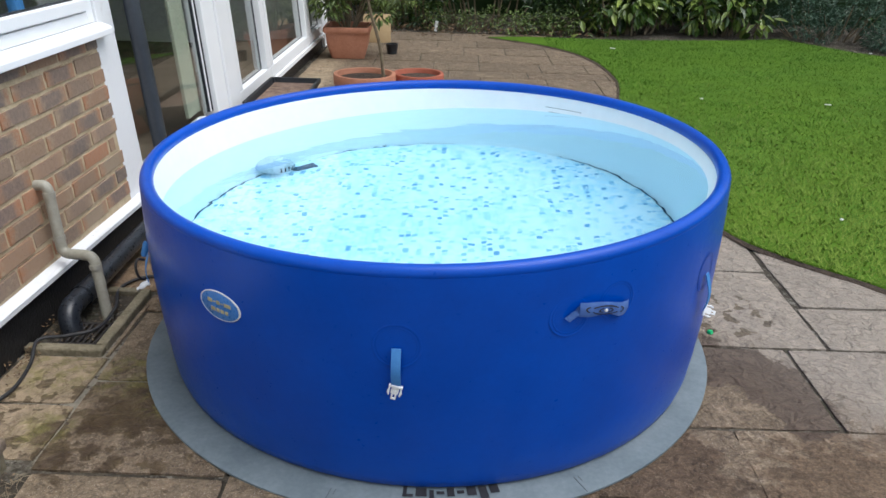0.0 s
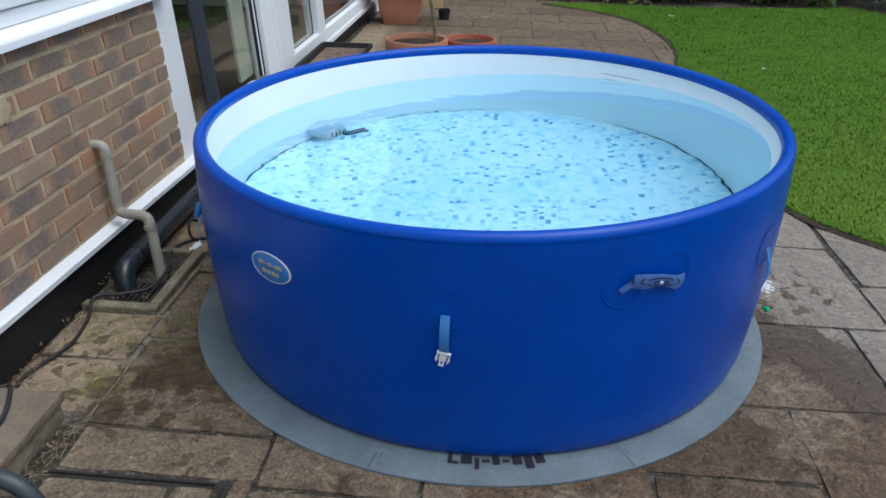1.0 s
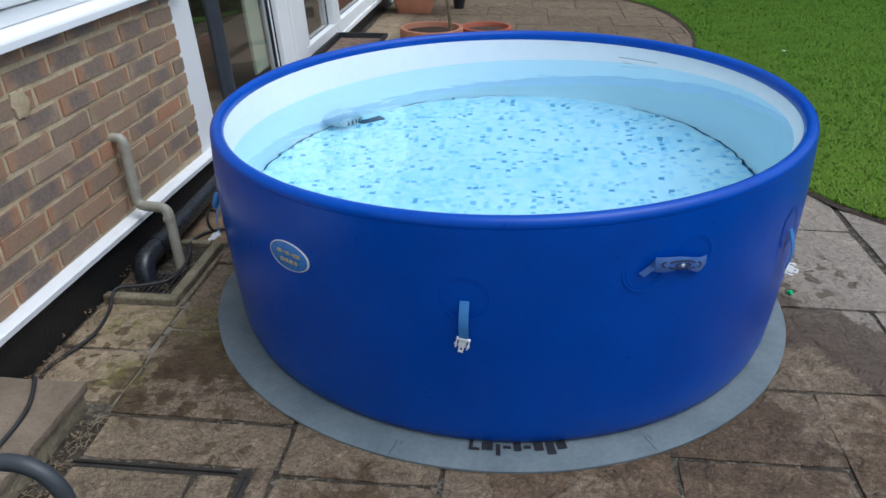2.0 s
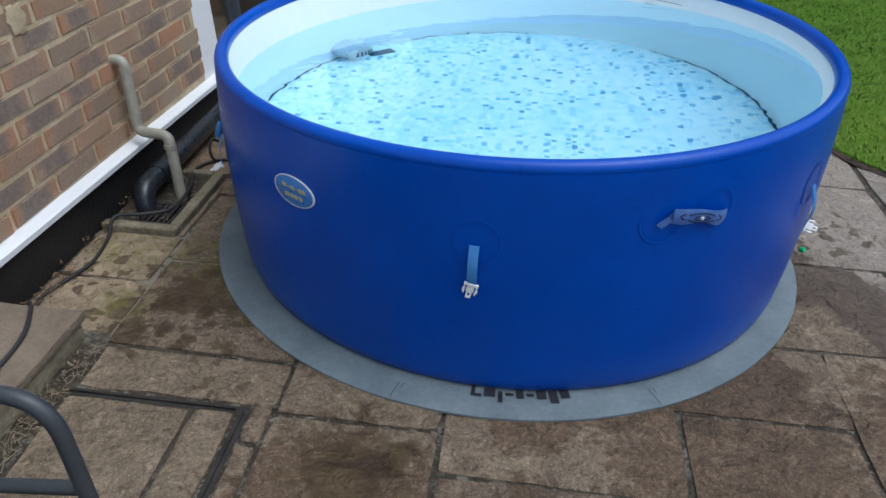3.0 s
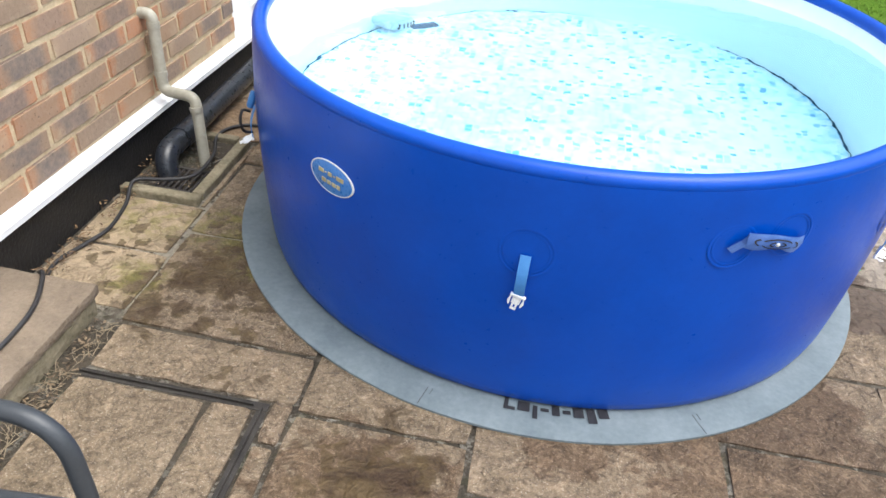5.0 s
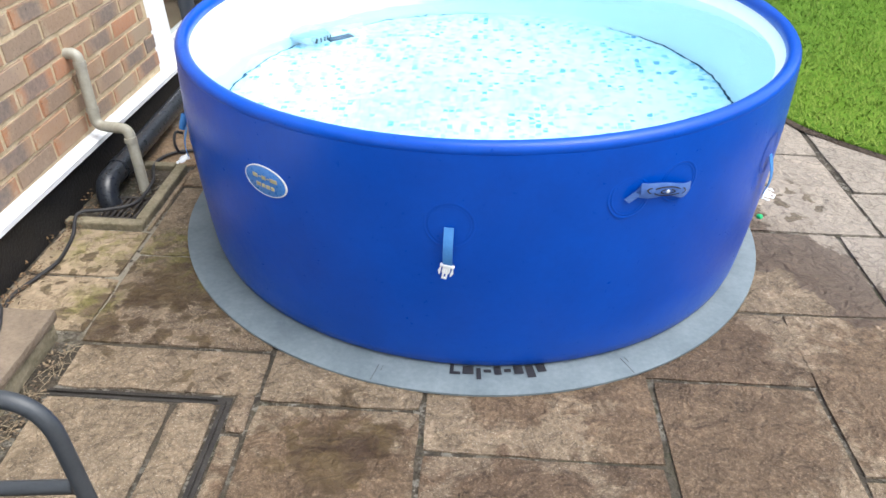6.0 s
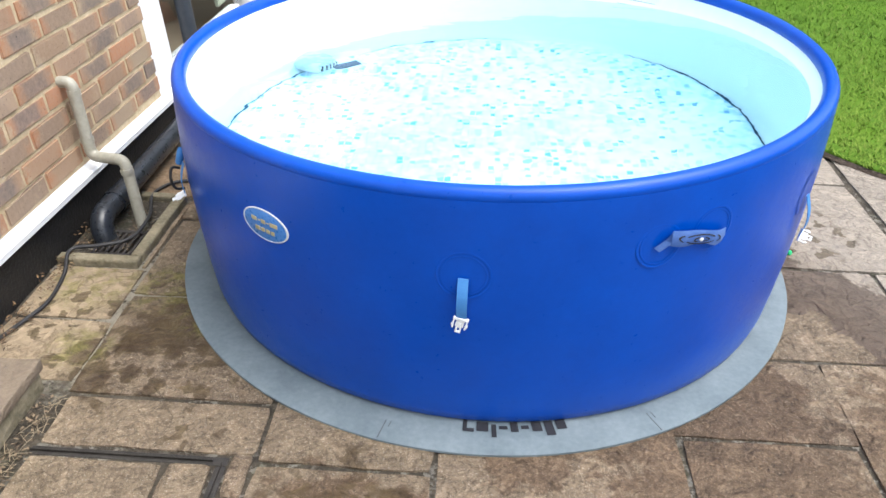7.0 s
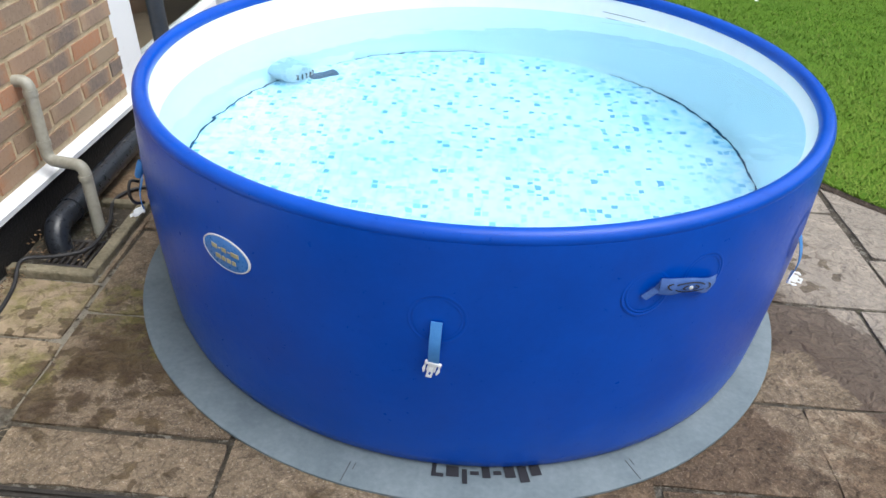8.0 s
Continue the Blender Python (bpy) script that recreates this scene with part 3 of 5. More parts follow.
def hang_strap(tub, theta, z, swing, twist, turn, bow=0.016, long=0.112, lift=0):
    """A webbing strap with the plug half of a side-release buckle."""
    m = on_tub(theta, z)
    bm = bmesh.new()
    rows = []
    for i in range(9):
        t = i / 8
        y, o = -long * t, 0.004 + bow * math.sin(t * 2.7) + swing * t * t
        w = 0.0115
        rows.append([bm.verts.new((sx * w + 0.004 * t * twist, y, o + e)) for sx, e in ((-1, 0), (1, 0), (1, 0.002), (-1, 0.002))])
    for a, b in zip(rows, rows[1:]):
        for k in range(4):
            bm.faces.new((a[k], a[(k + 1) % 4], b[(k + 1) % 4], b[k]))
    bm.faces.new(rows[0])
    bm.faces.new(rows[-1][::-1])
    st = part("strap", bm, STRAP, tub, "light blue webbing strap", True, m)
    end = 0.004 + bow * 0.43 + swing
    # plug: cross bar, tongue with a slot, two sprung prongs
    b = box(-0.0175, 0.0175, -long - 0.006, -long + 0.001, end - 0.003, end + 0.004, 0.0015)
    for x0, x1, y0, y1 in ((-0.0095, -0.003, -0.024, -0.005), (0.003, 0.0095, -0.024, -0.005), (-0.0095, 0.0095, -0.012, -0.006), (-0.0065, -0.0022, -0.036, -0.0235), (0.0022, 0.0065, -0.036, -0.0235), (-0.0065, 0.0065, -0.041, -0.0355), (-0.003, 0.003, -0.026, -0.0115)):
        box(x0, x1, -long + y0, -long + y1, end - 0.001, end + 0.0025, 0.0008, b)
    for sx in (-1, 1):
        arm = [(sx * 0.0135, -long - 0.004, end + 0.0008), (sx * 0.0150, -long - 0.013, end + 0.0008), (sx * 0.0155, -long - 0.02, end + 0.0008), (sx * 0.0135, -long - 0.030, end + 0.0008)]
        sweep(arm, [0.0018, 0.0019, 0.0036, 0.0016], 8, True, b)
    part("buckle", b, BUCKLE, st, "white plastic buckle plug", True, Matrix.Translation((0.004 * twist, -long, end)) @ pose(0, 0, 0, lift, 0, turn) @ Matrix.Translation((0, long, -end)))
    ring, _ = spin([(0.0545, 0.0002), (0.058, 0.0009), (0.0615, 0.0002)], 40)
    spin([(0.0470, 0.0002), (0.0495, 0.0006), (0.0520, 0.0002)], 40, ring)
    # the welded patch follows the curve of the wall
    for v in ring.verts:
        v.co.z -= v.co.x ** 2 / (2 * 0.93) - 0.0005
        v.co.y += 0.004
    part("welded_patch", ring, TUB, tub, "", True, m)


def build_tub():
    tub = thing("hot_tub", G)
    tagged(tub, "round blue inflatable hot tub filled with clear water", "hot tub")
    bm, rings = spin([(0.80, 0.012)] + [(r, z) for z, r in OUTER] + [(0.906, 0.68)], 128)
    part("outer_wall", leaned(bm), TUB, tub, "royal blue vinyl wall")
    bm, _ = spin([(RIM_R + RIM_T * math.cos(a), RIM_Z + RIM_T * 1.05 * math.sin(a)) for a in (2 * math.pi * k / 16 for k in range(16))], 128, closed=True)
    part("rim", leaned(bm), TUB, tub, "rounded blue top rim")
    bm, _ = spin([(0.9045, 0.672), (0.8965, 0.64), (0.888, 0.5), (0.876, 0.3), (0.868, 0.14), (0.862, 0.105), (0.845, 0.09)], 128)
    part("liner", leaned(bm), LINER, tub, "smooth white inner wall")
    bm, rings = spin([(0.855, 0.092), (0.6, 0.09), (0.3, 0.09)], 96)
    bm.faces.new(rings[-1])
    part("tub_floor", leaned(bm), MOSAIC, tub, "vinyl floor printed with blue and white mosaic squares", False)
    # shade of the open seam between floor and wall, as navy tubes in uneven stretches
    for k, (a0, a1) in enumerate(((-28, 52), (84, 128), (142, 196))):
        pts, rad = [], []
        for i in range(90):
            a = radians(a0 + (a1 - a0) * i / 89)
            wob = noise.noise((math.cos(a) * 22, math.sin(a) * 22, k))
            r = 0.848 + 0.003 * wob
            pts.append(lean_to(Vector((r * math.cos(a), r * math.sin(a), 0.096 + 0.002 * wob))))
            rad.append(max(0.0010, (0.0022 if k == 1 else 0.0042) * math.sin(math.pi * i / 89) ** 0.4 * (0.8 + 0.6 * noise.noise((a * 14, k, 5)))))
        part("floor_seam", sweep(pts, rad, 6), NAVY, tub, "dark uneven line for the seam's shade")
    # water inlet on the wall
    inlet_m = Matrix.Translation(lean_to(Vector((-0.662, 0.50, 0.185)))) @ pose(0, 0, 0, 90, 0, 55) @ Matrix.Diagonal((1, 1.2, 1, 1))
    bm, rings = spin([(0.012, 0.084), (0.034, 0.077), (0.052, 0.058), (0.062, 0.032), (0.066, 0.0), (0.066, -0.05)], 40)
    bm.faces.new(rings[0])
    inlet = part("water_inlet", bm, INLET, tub, "pale domed plastic water inlet with slots", True, inlet_m)
    for i in range(5):
        b = box(-0.0025, 0.0025, -0.018, 0.018, 0.06, 0.0865, 0.001)
        part("slot", b, INK, inlet, "", True, pose(-0.034 + 0.017 * i, 0, (-0.008, -0.002, 0, -0.002, -0.008)[i]))
    outlet_m = Matrix.Translation(lean_to(Vector((-0.54, 0.545, 0.098)))) @ pose(0, 0, 0, 90, 0, 38)
    b = box(-0.055, 0.055, -0.012, 0.014, -0.03, 0.012, 0.008)
    part("water_outlet", b, NAVY, tub, "dark outlet opening near the floor", True, outlet_m)
    # two fill lines on the liner
    for z, a0, a1 in ((0.626, 49, 60), (0.607, 49, 59)):
        bm = bmesh.new()
        pr = []
        for i in range(10):
            a = radians(a0 + (a1 - a0) * i / 9)
            pr.append([bm.verts.new(lean_to(Vector((0.894 * math.cos(a), 0.894 * math.sin(a), z + d)))) for d in (-0.0008, 0.0008)])
        for p, q in zip(pr, pr[1:]):
            bm.faces.new((p[0], q[0], q[1], p[1]))
        part("fill_line", bm, SEAM, tub, "thin grey fill line")
    hang_strap(tub, -93.6, 0.488, 0.002, 0, -12, 0.014, 0.099)
    hang_strap(tub, -34.0, 0.492, 0.004, 0, 60, 0.016, 0.112, -40)
    hang_strap(tub, 206.5, 0.472, 0.006, 1, 0, 0.012, 0.088, -65)
    # blue plug on a short black lead
    m = on_tub(202, 0.452, 0.012)
    b, _ = spin([(0.0005, -0.03), (0.009, -0.03), (0.0105, -0.02), (0.0105, 0.012), (0.007, 0.018), (0.0005, 0.018)], 16)
    plug = part("plug", b, STRAP, tub, "light blue plastic plug", True, m @ pose(0, 0, 0, 70, 20, 0))
    loop = smooth_line([(0, -0.03, 0.006), (0.012, -0.02, 0.026), (0.022, -0.05, 0.034), (0.012, -0.085, 0.026), (-0.01, -0.1, 0.004)], 0.008)
    part("lead", sweep(loop, 0.0042, 8), CABLE, tub, "black rubber lead", True, m)
    # oval badge
    m = on_tub(-123.5, 0.508, 0.001)

    def oval(a, b, z0, z1, inner=0.0):
        n = 40
        own = bmesh.new()
        def ring(s, z):
            return [own.verts.new((a * s * math.cos(t), b * s * math.sin(t), z - (a * s * math.cos(t)) ** 2 / 1.87)) for t in (2 * math.pi * k / n for k in range(n))]
        rr = [ring(1, z0), ring(1, z1), ring(0.97, z1 + 0.0006)] + ([ring(inner, z1 + 0.0006), ring(inner, z0)] if inner else [])
        for p, q in zip(rr, rr[1:]):
            for k in range(n):
                own.faces.new((p[k], p[(k + 1) % n], q[(k + 1) % n], q[k]))
        if not inner:
            own.faces.new(rr[-1])
        return own

    badge = part("badge", oval(0.072, 0.039, 0.0, 0.002), BADGE, tub, "oval light blue maker's badge", True, m)
    part("badge_border", oval(0.075, 0.0405, 0.0, 0.0026, 0.945), SILVER, badge, "silver border")
    for j, (y, widths) in enumerate(((0.008, (0.018, 0.007, 0.014, 0.007, 0.024)), (-0.014, (0.016, 0.012, 0.013, 0.011)))):
        x = -(sum(widths) + 0.004 * (len(widths) - 1)) / 2
        for w in widths:
            h = 0.0052 if w > 0.009 else 0.0016
            b = box(x, x + w, y - h, y + h, 0.0022, 0.0038, 0.0006)
            for v in b.verts:
                v.co.z -= v.co.x ** 2 / 1.87
            part("badge_bar", b, GOLD, badge, "gold printed bar")
            x += w + 0.004
    # folded strap end with a printed valve plate, between two welded patches
    m = on_tub(-63.0, 0.555, 0.010) @ pose(0, 0, 0, 0, 0, -9)
    bm = bmesh.new()
    cols = []
    for i in range(25):
        t = i / 24
        x = -0.066 + 0.148 * t
        hgt = 0.0175 + 0.002 * math.sin(9 * t)
        dz = 0.002 * math.sin(t * 9.5) + 0.014 * math.sin(math.pi * t) - x * x / 1.87
        yo = -0.004 * math.cos(t * 7)
        cols.append([bm.verts.new((x, yo + s * hgt, dz + e)) for s, e in ((-1, -0.002), (0, 0.003), (1, -0.002), (0, -0.006))])
    for a, b in zip(cols, cols[1:]):
        for k in range(4):
            bm.faces.new((a[k], a[(k + 1) % 4], b[(k + 1) % 4], b[k]))

    def strap_top(x, y):
        t = (x + 0.066) / 0.148
        return 0.002 * math.sin(t * 9.5) + 0.014 * math.sin(math.pi * t) - x * x / 1.87 + 0.0042 - 0.005 * abs(y + 0.004 * math.cos(t * 7)) / 0.0175

    bm.faces.new(cols[0]); bm.faces.new(cols[-1][::-1])
    fold = part("folded_strap", bm, STRAP_GREY, tub, "crumpled grey-blue folded strap", True, m)
    for ra, rb, a0, a1 in ((0.040, 0.0115, 25, 155), (0.040, 0.0115, 205, 335), (0.020, 0.006, 115, 245), (0.020, 0.006, -65, 65), (0.053, 0.012, 145, 215), (0.056, 0.012, -35, 35)):
        b = bmesh.new()
        seg = []
        for a in np.linspace(radians(a0), radians(a1), 16):
            pair = [((ra + w) * math.cos(a), (rb + w * 0.7) * math.sin(a)) for w in (-0.002, 0.002)]
            seg.append([b.verts.new((x, y, strap_top(x, y) + 0.0006)) for x, y in pair])
        for p, q in zip(seg, seg[1:]):
            b.faces.new((p[0], p[1], q[1], q[0]))
        part("printed_arc", b, INK, fold, "dark printed arc")
    b, _ = spin([(0.0045, 0.012), (0.0045, 0.0162), (0.003, 0.017), (0.0005, 0.0172)], 16)
    part("stud", b, SILVER, fold, "pale round stud")
    tail = bmesh.new()
    tp = [tail.verts.new(c) for c in ((-0.069, 0.012, 0.0), (-0.064, -0.016, 0.0), (-0.084, -0.038, -0.006), (-0.100, -0.028, -0.008), (-0.082, -0.004, 0.0))]
    tail.faces.new(tp)
    bmesh.ops.solidify(tail, geom=tail.faces[:], thickness=0.003)
    part("strap_tail", tail, STRAP_GREY, fold)
    for dx, dy in ((-0.082, -0.026), (0.05, 0.012)):
        ring, _ = spin([(0.0485, 0.0002), (0.0518, 0.0009), (0.0550, 0.0002)], 40)
        spin([(0.0420, 0.0002), (0.0443, 0.0006), (0.0466, 0.0002)], 40, ring)
        for v in ring.verts:
            v.co.x += dx
            v.co.y += dy
            v.co.z -= v.co.x ** 2 / 1.86 + 0.0098
        part("welded_patch", ring, TUB, tub, "", True, m)
    # water: level, so not tilted with the tub
    bm = bmesh.new()
    bmesh.ops.create_circle(bm, cap_ends=True, segments=96, radius=0.896)
    w = solo("water", bm, WATER, pose(0.045, 0.016, 0.600, 0, 0.5, 0), False)
    tagged(w, "clear pale blue water filling the hot tub", "water", kind="structure")
    w.visible_shadow = False


def build_mat():
    m = thing("ground_mat", G @ pose(0.004, 0.014, 0))
    tagged(m, "round grey foam mat lying on the paving", "mat")
    bm, rings = spin([(0.70, -0.004), (0.985, -0.004), (0.989, 0.0), (0.989, 0.006), (0.984, 0.0095), (0.70, 0.0095)], 128)
    for v in bm.verts:
        if v.co.z > 0 and v.co.xy.length > 0.9:
            v.co.z += 0.0018 * noise.noise(v.co * 6)
    part("foam_sheet", bm, MAT_GREY, m, "weathered grey foam")
    for a in (-104.0, -62.4, 60, 100, 140):
        c, s = math.cos(radians(a)), math.sin(radians(a))
        b = box(0.925, 0.9875, -0.0007, 0.0007, 0.0095, 0.0108)
        box(0.925, 0.945, 0.012, 0.0132, 0.0095, 0.0108, 0, b)
        part("seam", b, SEAM, m, "", False, pose(0, 0, 0, 0, 0, a))
    # the printed word reads as plain dark bars
    for k, (a0, a1, r0, r1) in enumerate(((-90.9, -90.2, 0.86, 0.895), (-90.2, -89.0, 0.888, 0.895), (-88.6, -86.6, 0.865, 0.892), (-86.1, -85.3, 0.872, 0.911), (-84.8, -83.4, 0.877, 0.884), (-82.9, -81.6, 0.864, 0.893), (-81.1, -79.8, 0.876, 0.884), (-79.3, -77.6, 0.864, 0.893), (-77.1, -75.6, 0.866, 0.909), (-75.1, -73.4, 0.864, 0.892))):
        b = bmesh.new()
        seg = [[b.verts.new((r * math.cos(radians(a)), r * math.sin(radians(a)), 0.0122)) for r in (r0 + 0.022, r1 + 0.026)] for a in np.linspace(a0 * 0.93 - 7.6, a1 * 0.93 - 7.6, 4)]
        for p, q in zip(seg, seg[1:]):
            b.faces.new((p[0], p[1], q[1], q[0]))
        part("printed_bar", b, INK, m, "dark printed bar", False)


# ---- house ----
WALL_X = -1.38
TOP = 2.5


def ledge(y):
    """The painted ledge is not quite level: it falls towards the garden."""
    return 0.006 - 0.021 * y


def build_house():
    # backing wall of the brick panel, with the painted post
    b = box(WALL_X - 0.25, WALL_X - 0.0045, -0.95, 0.80, 0.26, 0.99)
    wall = solo("wall_west", b, MORTAR, None, False)
    tagged(wall, "brown multi-coloured brick wall with sandy mortar", "wall", kind="structure")
    b = box(WALL_X - 0.25, WALL_X + 0.006, -0.905, 1.01, -0.1, 0.2465, 0.002)
    for v in b.verts:
        if v.co.z > 0.2:
            v.co.z += ledge(v.co.y)
    base = solo("plinth", b, PLINTH, None, False)
    tagged(base, "black painted plinth at the foot of the wall", "plinth", kind="structure")
    bm = bmesh.new()
    prof = ((WALL_X - 0.02, 0.2475), (WALL_X + 0.038, 0.2475), (WALL_X + 0.040, 0.266), (WALL_X + 0.032, 0.272), (WALL_X - 0.02, 0.284))
    rows = []
    for i in range(49):
        y = -0.952 + (0.985 + 0.952) * i / 48
        w = 0.0018 * noise.noise((y * 14, 0, 3))
        rows.append([bm.verts.new((x + w, y, z + w + ledge(y))) for x, z in prof])
    for p, q in zip(rows, rows[1:]):
        for k in range(5):
            bm.faces.new((p[k], p[(k + 1) % 5], q[(k + 1) % 5], q[k]))
    bm.faces.new(rows[0]); bm.faces.new(rows[-1][::-1])
    tagged(solo("trim", bm, PAINT, None, False), "chipped white painted ledge above the plinth", "trim", kind="structure")
    # white painted post between brickwork and glazing
    b = box(WALL_X - 0.25, WALL_X - 0.004, 0.80, 1.005, 0.26, 0.99, 0.004)
    box(WALL_X - 0.25, WALL_X - 0.002, 0.86, 1.008, 0.99, TOP, 0.004, b)
    tagged(solo("wall_post", b, PAINT, None, False), "white painted masonry post beside the brickwork", "wall", kind="structure")
    # the wall above and beyond what is seen
    b = box(WALL_X - 0.25, WALL_X, -6.0, 6.4, 2.2, 2.75, 0.004)
    tagged(solo("wall_upper", b, PAINT, None, False), "white wall above the windows and doors", "wall", kind="structure")
    b = box(WALL_X - 0.25, WALL_X, -6.0, -2.2, -0.1, 2.2, 0.004)
    tagged(solo("wall_south", b, PAINT, None, False), "white wall beyond the side door", "wall", kind="structure")
    b = box(WALL_X - 0.25, WALL_X, 6.1, 6.4, -0.1, 2.2, 0.004)
    box(-5.0, WALL_X - 0.25, 6.15, 6.4, -0.1, 2.75, 0.0, b)
    tagged(solo("wall_north", b, PAINT, None, False), "white end wall of the house", "wall", kind="structure")
    b = box(-5.2, -5.0, -6.0, 6.4, -0.1, 2.75)
    box(-5.0, WALL_X - 0.25, -6.0, -5.8, -0.1, 2.75, 0, b)
    tagged(solo("wall_inside", b, ROOM, None, False), "plain dim wall at the back of the room", "wall", kind="structure")
    tagged(solo("floor", box(-5.0, WALL_X - 0.25, -5.8, 6.15, 0.05, 0.2), ROOM_FLOOR, None, False), "dark floor of the room indoors", "floor", kind="structure")
    tagged(solo("ceiling", box(-5.0, WALL_X - 0.25, -5.8, 6.15, 2.5, 2.6), ROOM, None, False), "plain ceiling of the room indoors", "ceiling", kind="structure")
    tagged(solo("roof", box(-5.3, WALL_X + 0.03, -6.1, 6.5, 2.75, 2.9, 0.01), UPVC, None, False), "flat roof edge with white fascia", "roof", kind="structure")


def build_window():
    win = thing("window_1")
    tagged(win, "white plastic window with a deep white sill", "window", kind="structure")
    bm = bmesh.new()
    prof = ((WALL_X - 0.06, 1.0), (WALL_X + 0.045, 0.998), (WALL_X + 0.045, 1.022), (WALL_X + 0.04, 1.03), (WALL_X + 0.0, 1.048), (WALL_X - 0.06, 1.055))
    ends = [[bm.verts.new((x, y, z)) for x, z in prof] for y in (-0.95, 0.885)]
    for k in range(6):
        bm.faces.new((ends[0][k], ends[0][(k + 1) % 6], ends[1][(k + 1) % 6], ends[1][k]))
    bm.faces.new(ends[0]); bm.faces.new(ends[1][::-1])
    bmesh.ops.bevel(bm, geom=bm.edges[:], offset=0.002, segments=1, affect="EDGES")
    part("window_sill", bm, UPVC, win, "white sill", False)
    x0, x1 = WALL_X - 0.08, WALL_X - 0.012
    for nm, q in (("bottom_rail", (-0.9, 0.80, 1.052, 1.098)), ("top_rail", (-0.9, 0.80, 2.14, 2.2)), ("jamb", (0.80, 0.858, 1.052, 2.2)), ("jamb", (-0.95, -0.9, 1.052, 2.2))):
        part("window_frame", box(x0, x1, *q, 0.004), UPVC, win, "", False)
    # opening sash, set a little proud
    for q in ((-0.32, 0.79, 1.104, 1.152), (-0.32, 0.79, 2.08, 2.135), (0.74, 0.79, 1.156, 2.076), (-0.32, -0.27, 1.156, 2.076)):
        part("sash", box(x0 + 0.012, x1 + 0.012, *q, 0.006), UPVC, win, "", False)
    for q in ((-0.88, -0.34, 1.104, 1.152), (-0.88, -0.34, 2.08, 2.135), (-0.39, -0.34, 1.156, 2.076), (-0.88, -0.83, 1.156, 2.076)):
        part("sash", box(x0 + 0.012, x1 + 0.012, *q, 0.006), UPVC, win, "", False)
    for y0, y1 in ((-0.27, 0.74), (-0.83, -0.39)):
        g = part("pane", box(WALL_X - 0.05, WALL_X - 0.044, y0, y1, 1.152, 2.08), GLASS, win, "", False)
        g.visible_shadow = False
        for z0, z1 in ((1.152, 1.160),):
            part("gasket", box(WALL_X - 0.044, WALL_X - 0.030, y0, y1, z0, z1), PIPE_BLACK, win, "dark rubber gasket", False)
        part("gasket", box(WALL_X - 0.044, WALL_X - 0.030, y1 - 0.008, y1, 1.1605, 2.08), PIPE_BLACK, win, "dark rubber gasket", False)


def build_jug():
    """Things on the window board indoors."""
    bm, rings = spin([(0.03, 0), (0.042, 0.004), (0.055, 0.06), (0.06, 0.15), (0.056, 0.16), (0.05, 0.15)], 32)
    bm.faces.new(rings[0][::-1]); bm.faces.new(rings[-1])
    ob = solo("flower_pot", bm, LITTER, pose(WALL_X - 0.17, 0.27, 1.115))
    tagged(ob, "white glazed pot on the window board indoors", "pot")
    b = box(-0.02, 0.02, -0.03, 0.03, 0, 0.09, 0.008)
    tagged(solo("small_jar", b, STRAP, pose(WALL_X - 0.17, 0.56, 1.115)), "small blue jar on the window board indoors", "jar")
    b = box(WALL_X - 0.25, WALL_X - 0.082, -0.95, 0.80, 1.08, 1.115, 0.004)
    tagged(solo("window_board", b, UPVC, None, False), "white window board indoors", "trim", kind="structure")


